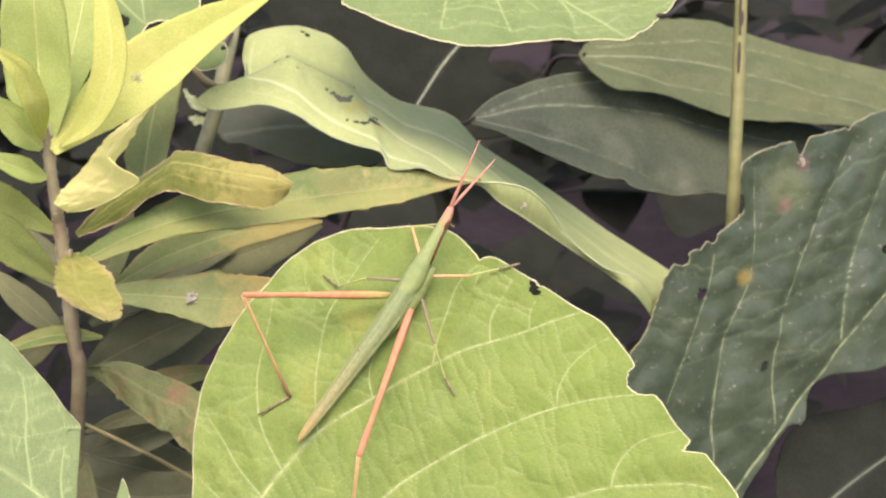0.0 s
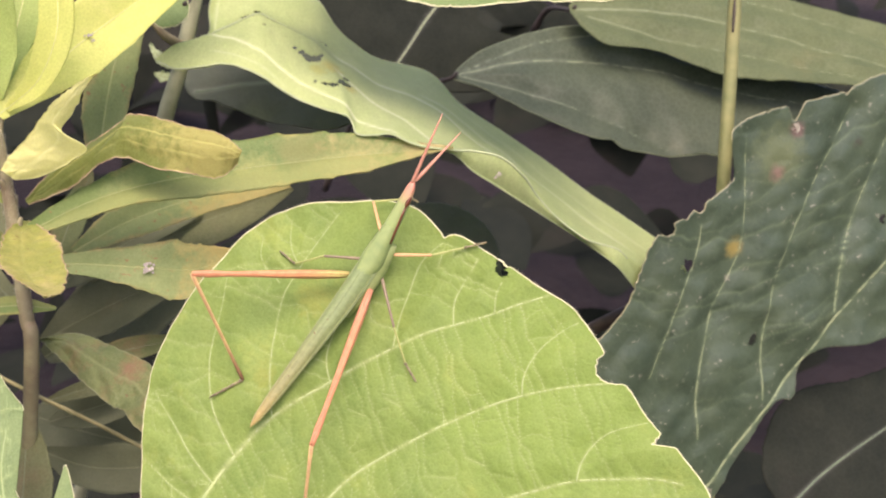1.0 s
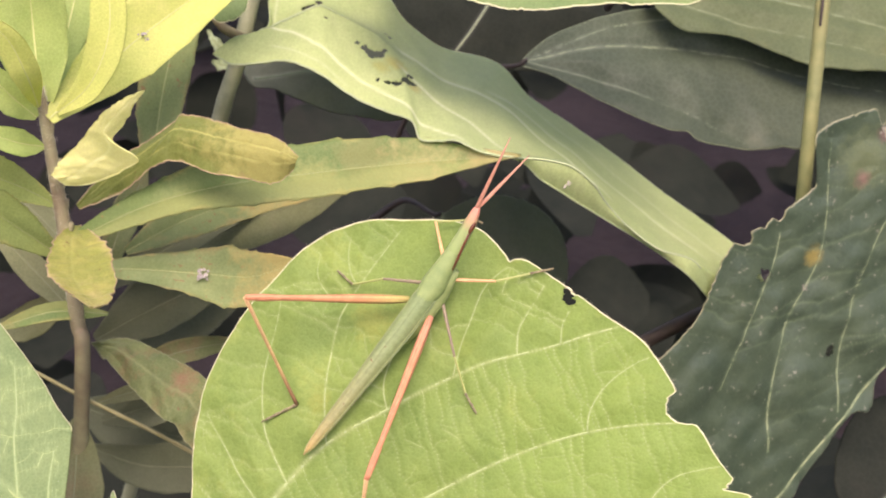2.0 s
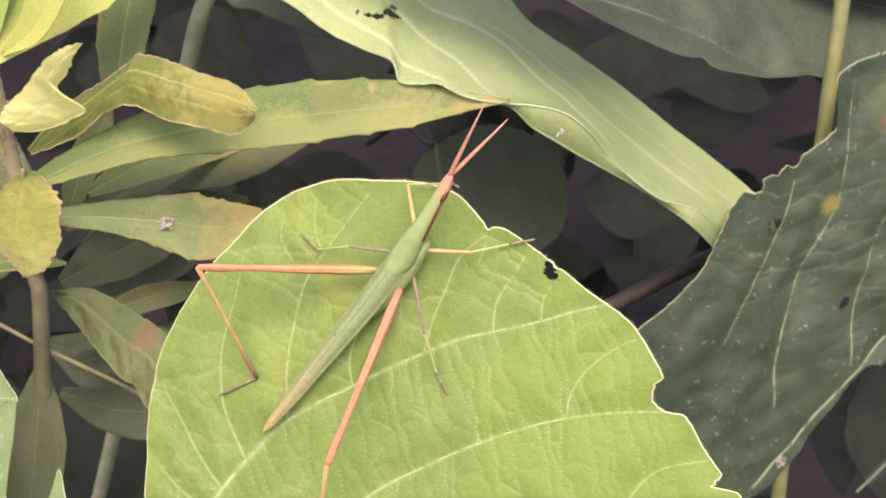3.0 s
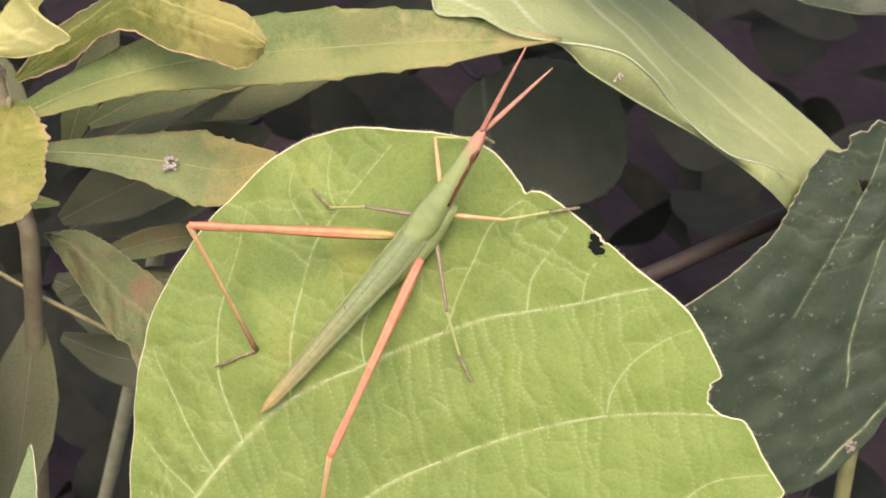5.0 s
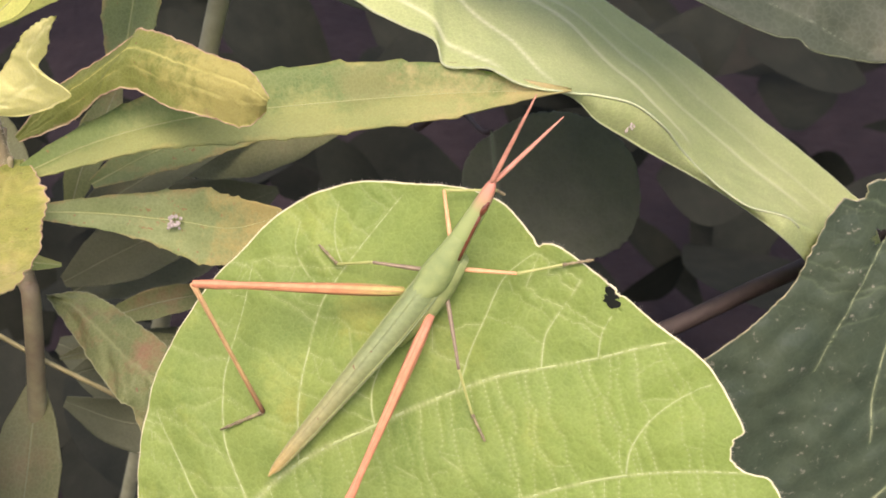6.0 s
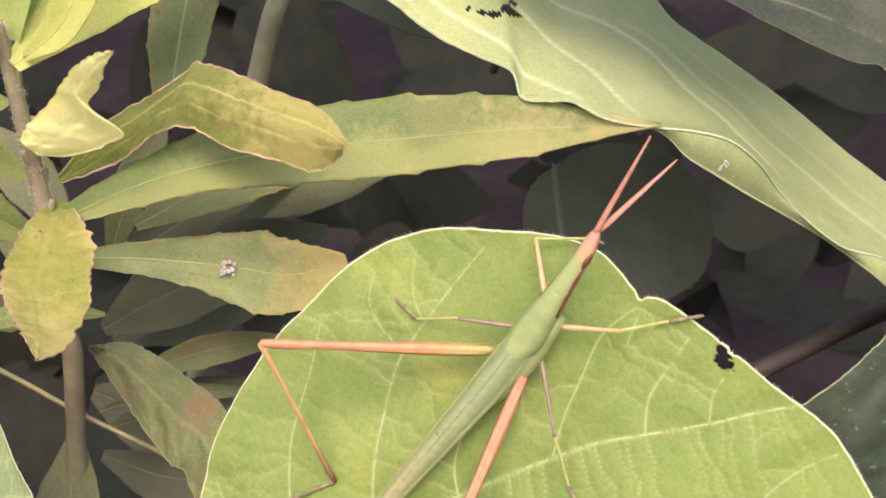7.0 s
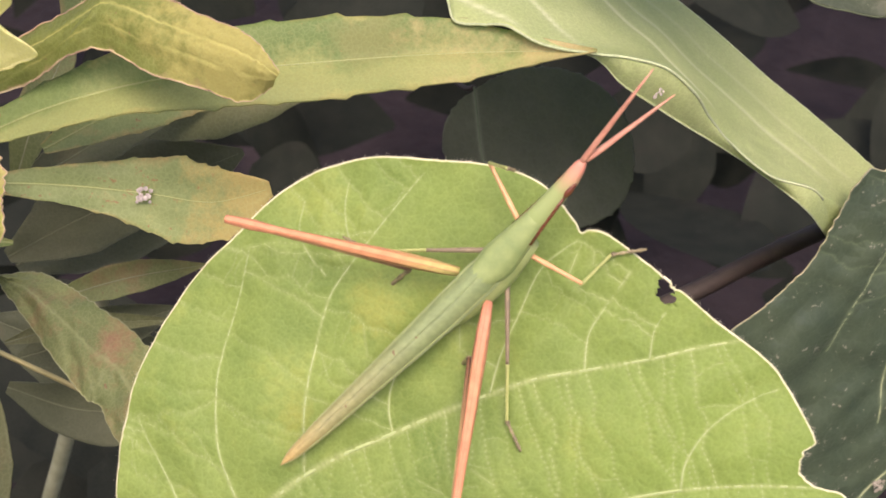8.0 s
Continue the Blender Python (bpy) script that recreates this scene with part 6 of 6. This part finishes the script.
stem_thing("straw_stem", "thin straw-coloured dry stem", [(-0.1607, 0.0510, 0.5414), (-0.1141, 0.0381, 0.5210), (-0.0977, 0.0342, 0.5130), (-0.0861, 0.0317, 0.5064), (-0.0716, 0.0300, 0.4977), (-0.0559, 0.0275, 0.4877), (-0.0389, 0.0256, 0.4770)], [0.0005, 0.0005], M_STRAW)
stem_thing("side_twig", "short purplish-brown twig behind the folded leaf", [(-0.0561, 0.0882, 0.5852), (-0.0537, 0.0864, 0.5823), (-0.0519, 0.0870, 0.5794), (-0.0485, 0.0912, 0.5752)], [0.0012, 0.0011, 0.0014], M_STEM)
for edge in ([(-0.0516, 0.1081, 0.5629), (-0.0548, 0.1089, 0.5638), (-0.0570, 0.1102, 0.5658), (-0.0590, 0.1136, 0.5676)], [(-0.0514, 0.1068, 0.5602), (-0.0553, 0.1073, 0.5602), (-0.0579, 0.1081, 0.5611)]):
    strip("shredded_leaf", "pale shredded scrap of a leaf in shade", edge, 0.0030, M_UNDER, CAMWARD, shape=(0.3, 0.8, 1.0, 0.7, 0.2), ragged=0.5, wave=0.0006, seed=3.1 + len(edge), n=40, m=5, group="leaf scraps")
STALK = empty("tall_stalk", "olive upright stalk with dark streaks", "stem")
tube("stalk", [(0.1108, 0.1331, 0.6372), (0.1082, 0.1135, 0.5958), (0.1060, 0.1001, 0.5630), (0.1038, 0.0875, 0.5294), (0.1018, 0.0619, 0.4413), (0.1053, 0.0265, 0.2767)], [0.0019, 0.0021], M_STALK, STALK, n=40, sides=12)
for a, b in (((0.1072, 0.1100, 0.5925), (0.1066, 0.1055, 0.5822)), ((0.1064, 0.1046, 0.5801), (0.1057, 0.1009, 0.5717)), ((0.1076, 0.1083, 0.5886), (0.1073, 0.1066, 0.5848))):
    tube("streak", [a, tuple((Vector(a) + Vector(b)) / 2), b], [0.0003, 0.0005, 0.0003], M_DIMSTEM, STALK, n=12, sides=6)
stem_thing("upright_stem", "pale green stem behind the lance leaves", [(-0.0409, 0.1074, 0.5992), (-0.0443, 0.1016, 0.5862), (-0.0497, 0.0933, 0.5675), (-0.0537, 0.0899, 0.5570), (-0.0621, 0.0907, 0.5287), (-0.0749, 0.1009, 0.4836), (-0.1013, 0.1211, 0.3909), (-0.1432, 0.1508, 0.2554)], [0.0020, 0.0026], M_PALE)
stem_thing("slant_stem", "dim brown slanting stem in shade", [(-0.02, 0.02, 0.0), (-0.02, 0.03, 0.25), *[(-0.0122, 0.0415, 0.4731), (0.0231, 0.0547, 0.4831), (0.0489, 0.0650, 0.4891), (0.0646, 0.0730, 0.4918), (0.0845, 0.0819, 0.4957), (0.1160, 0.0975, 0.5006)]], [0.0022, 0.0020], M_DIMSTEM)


def lump(name, label, at, r, m, category, seed, flat=0.5, normal=CAMWARD, count=5):
    """A small cluster of crumbs pressed together."""
    rng = random.Random(seed)
    bm = bmesh.new()
    for q in range(count):
        o = Vector((rng.uniform(-1, 1), rng.uniform(-1, 1), 0)) * r
        res = bmesh.ops.create_icosphere(bm, subdivisions=2, radius=r * rng.uniform(0.15, 0.42))
        for v in res["verts"]:
            v.co = Vector((v.co.x * rng.uniform(0.85, 1.15), v.co.y * rng.uniform(0.85, 1.15), v.co.z * flat)) + o
    me = bpy.data.meshes.new(name)
    bm.to_mesh(me)
    bm.free()
    me.materials.append(m)
    ob = new(name, me)
    ob.matrix_world = basis(at, normal)
    return tagged(ob, label, category)


M_GREY = skin_mat("dried_speck_grey", [(0.3, (0.22, 0.19, 0.18)), (0.7, (0.45, 0.42, 0.38))], 1500, 0.8)
M_CRUST = skin_mat("crust_pale", [(0.3, (0.18, 0.15, 0.11)), (0.7, (0.42, 0.40, 0.32))], 1500, 0.7)
lump("droppings", "grey dried dropping stuck on a lance leaf", (-0.0562, 0.0374, 0.5381), 0.0012, M_GREY, "dropping", 1, count=16)
lump("gall", "brownish grey gall on a yellow leaf", (-0.0668, 0.0550, 0.5911), 0.0011, M_GREY, "gall", 2, count=8)
lump("debris_fleck", "pale dry fleck on the folded leaf", (0.0299, 0.0424, 0.5572), 0.0009, M_CRUST, "fleck", 3, 0.25, count=9)
lump("debris_fleck", "white dried husk on the stem", (-0.0859, 0.0341, 0.5508), 0.0010, M_CRUST, "fleck", 4, 0.8, count=12)
DN = (0.256, -0.939, 0.228)
lump("crust", "pale purplish crust on the old dark leaf", (0.1176, 0.0742, 0.5531), 0.0012, M_CRUST, "crust", 5, 0.12, DN, 14)
lump("crust", "small pale crust on the old dark leaf", (0.1120, 0.0700, 0.5420), 0.0008, M_CRUST, "crust", 6, 0.12, DN, 9)
lump("crust", "small pale crust on the old dark leaf", (0.0982, 0.0597, 0.5149), 0.0008, M_CRUST, "crust", 7, 0.12, DN, 9)
lump("crust", "pale gall crust on the old dark leaf", (0.0951, 0.0436, 0.4522), 0.0015, M_CRUST, "crust", 8, 0.15, DN, 14)

# ---- undergrowth ----
def undergrowth():
    """Low leafy cover: broad leaves, painted dim for shade, close by, thinning into a wide meadow round about."""
    rng = random.Random(11)
    vs, fs = [], []
    spots = [(rng.uniform(-0.7, 0.8), rng.uniform(-0.2, 1.3), 1.0) for q in range(760)]
    for q in range(5200):
        a, r = rng.uniform(0, 2 * math.pi), 1.1 + 9.0 * rng.random() ** 1.6
        x, y = 0.1 + r * math.cos(a), 0.3 + r * math.sin(a)
        if math.hypot(x, y + 0.25) > 0.42:
            spots.append((x, y, 1.01 + 0.25 * r))
    for x, y, big in spots:
        lift = 0.25 * min(1.0, max(0.0, y - 0.3))
        z = rng.uniform(0.03, 0.34) + lift if big == 1.0 else rng.uniform(0.02, 0.14)
        L, w = rng.uniform(0.05, 0.11) * big, rng.uniform(0.012, 0.035) * big
        d = Vector((rng.uniform(-1, 1), rng.uniform(-1, 1), rng.uniform(-0.5, 0.4))).normalized()
        up = Vector((rng.uniform(-0.5, 0.5), rng.uniform(-0.9, 0.1), 1)).normalized()
        s = d.cross(up).normalized()
        base = len(vs)
        for i in range(11):
            u = i / 10
            ww = w * math.sin(math.pi * (0.08 + 0.9 * u))
            p = Vector((x, y, z)) + d * L * u - up * 0.25 * L * u * u
            vs += [p - s * ww + up * ww * 0.25, p, p + s * ww + up * ww * 0.25]
        for i in range(10):
            a = base + i * 3
            fs += [(a, a + 1, a + 4, a + 3), (a + 1, a + 2, a + 5, a + 4)]
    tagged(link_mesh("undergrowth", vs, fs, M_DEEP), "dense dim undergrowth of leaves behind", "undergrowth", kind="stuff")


undergrowth()


# slow sway of the two foremost leaves about their bases: seconds and a turn in degrees round x, y, z
CURL_SWAY = [(0, 0.24, 2.11, 1.61), (0.5, 0.19, 0.80, 0.37), (1, 0.49, 0.33, -0.87), (1.5, -0.17, -0.37, 0.03), (3, -0.46, -1.32, -0.24), (3.5, -0.64, -1.09, 0.46), (4, -0.89, -1.37, 0.79), (4.5, -0.52, -0.73, 0.54), (5, -0.67, -1.25, 0.38), (6.5, -0.16, -0.98, -0.63), (7, -0.11, -0.12, 0.16), (7.5, -0.24, 0.37, 0.99), (8, 0.33, 0.73, -0.06)]
DROOP_SWAY = [(0, 5.10, 2.06, 2.62), (0.5, 3.79, 1.81, 3.11), (1, 4.15, 1.69, 2.21), (1.5, 2.16, 1.19, 2.40), (3, 0.95, 0.44, 0.71), (3.5, 0.78, 0.33, 0.46), (4, 0.0, 0.0, 0.0), (4.5, 1.25, 0.34, 0.0), (5, 0.45, 0.59, 1.88), (6.5, 2.94, 0.64, -0.72), (7, 2.53, 0.77, 0.28), (7.5, 2.45, 0.87, 0.79), (8, 2.40, 0.87, 0.80)]


def swayed(base, x, y, z):
    turn = Vector((radians(x), radians(y), radians(z)))
    return Matrix.Translation(base) @ (Matrix.Rotation(turn.length, 4, turn) if turn.length > 1e-6 else Matrix())


def motions():
    walk(CURLED, [(t, swayed(CURL_BASE, x, y, z)) for t, x, y, z in CURL_SWAY])
    walk(DROOPED, [(t, swayed(DROOP_BASE, x, y, z)) for t, x, y, z in DROOP_SWAY])
    walk(GRASSHOPPER, [(t, body_pose(dx, dy, r)) for t, dx, dy, r in BODY])
    for i, (th, sh, ft, hip, knee, ankle, toe, l1, l2) in enumerate(LEG_PARTS):
        rows, low, end = [], [], []
        for t, dx, dy, r in BODY:
            a, e = in_body(LEGS[i][3], dx, dy, r), in_body(LEGS[i][4], dx, dy, r)
            if i in DRAWN and 7.7 < t < 7.78:
                f = 0.25 if t < 7.74 else 0.6
                goal = [in_body(p, dx, dy, r) for p in DRAWN[i][0]]
                a, e = a.lerp(goal[1], f) + Vector((0, 0, 0.004)), e.lerp(goal[2], f) + Vector((0, 0, 0.004))
                k = bend(hip, a, knee.lerp(goal[0], f), l1, l2)
            elif i in DRAWN and t > 7.78:
                f = min(1.0, (t - 7.8) / 0.2)
                k, a, e = (in_body(Vector(p0).lerp(Vector(p1), f), dx, dy, r) for p0, p1 in zip(*DRAWN[i]))
                k = hip + (k - hip).normalized() * l1
            elif i in LIFTED and t > 7.95:
                k, a, e = (in_body(p, dx, dy, r) for p in LIFTED[i])
                k = hip + (k - hip).normalized() * l1
            else:
                k = bend(hip, a, knee, l1, l2)
            a = k + (a - k).normalized() * l2
            f0 = limb_pose(hip, k)
            rows.append((t, f0))
            low.append((t, f0.inverted() @ limb_pose(k, a)))
            end.append((t, f0.inverted() @ limb_pose(a, e)))
        walk(th, rows)
        walk(sh, low)
        walk(ft, end)


motions()
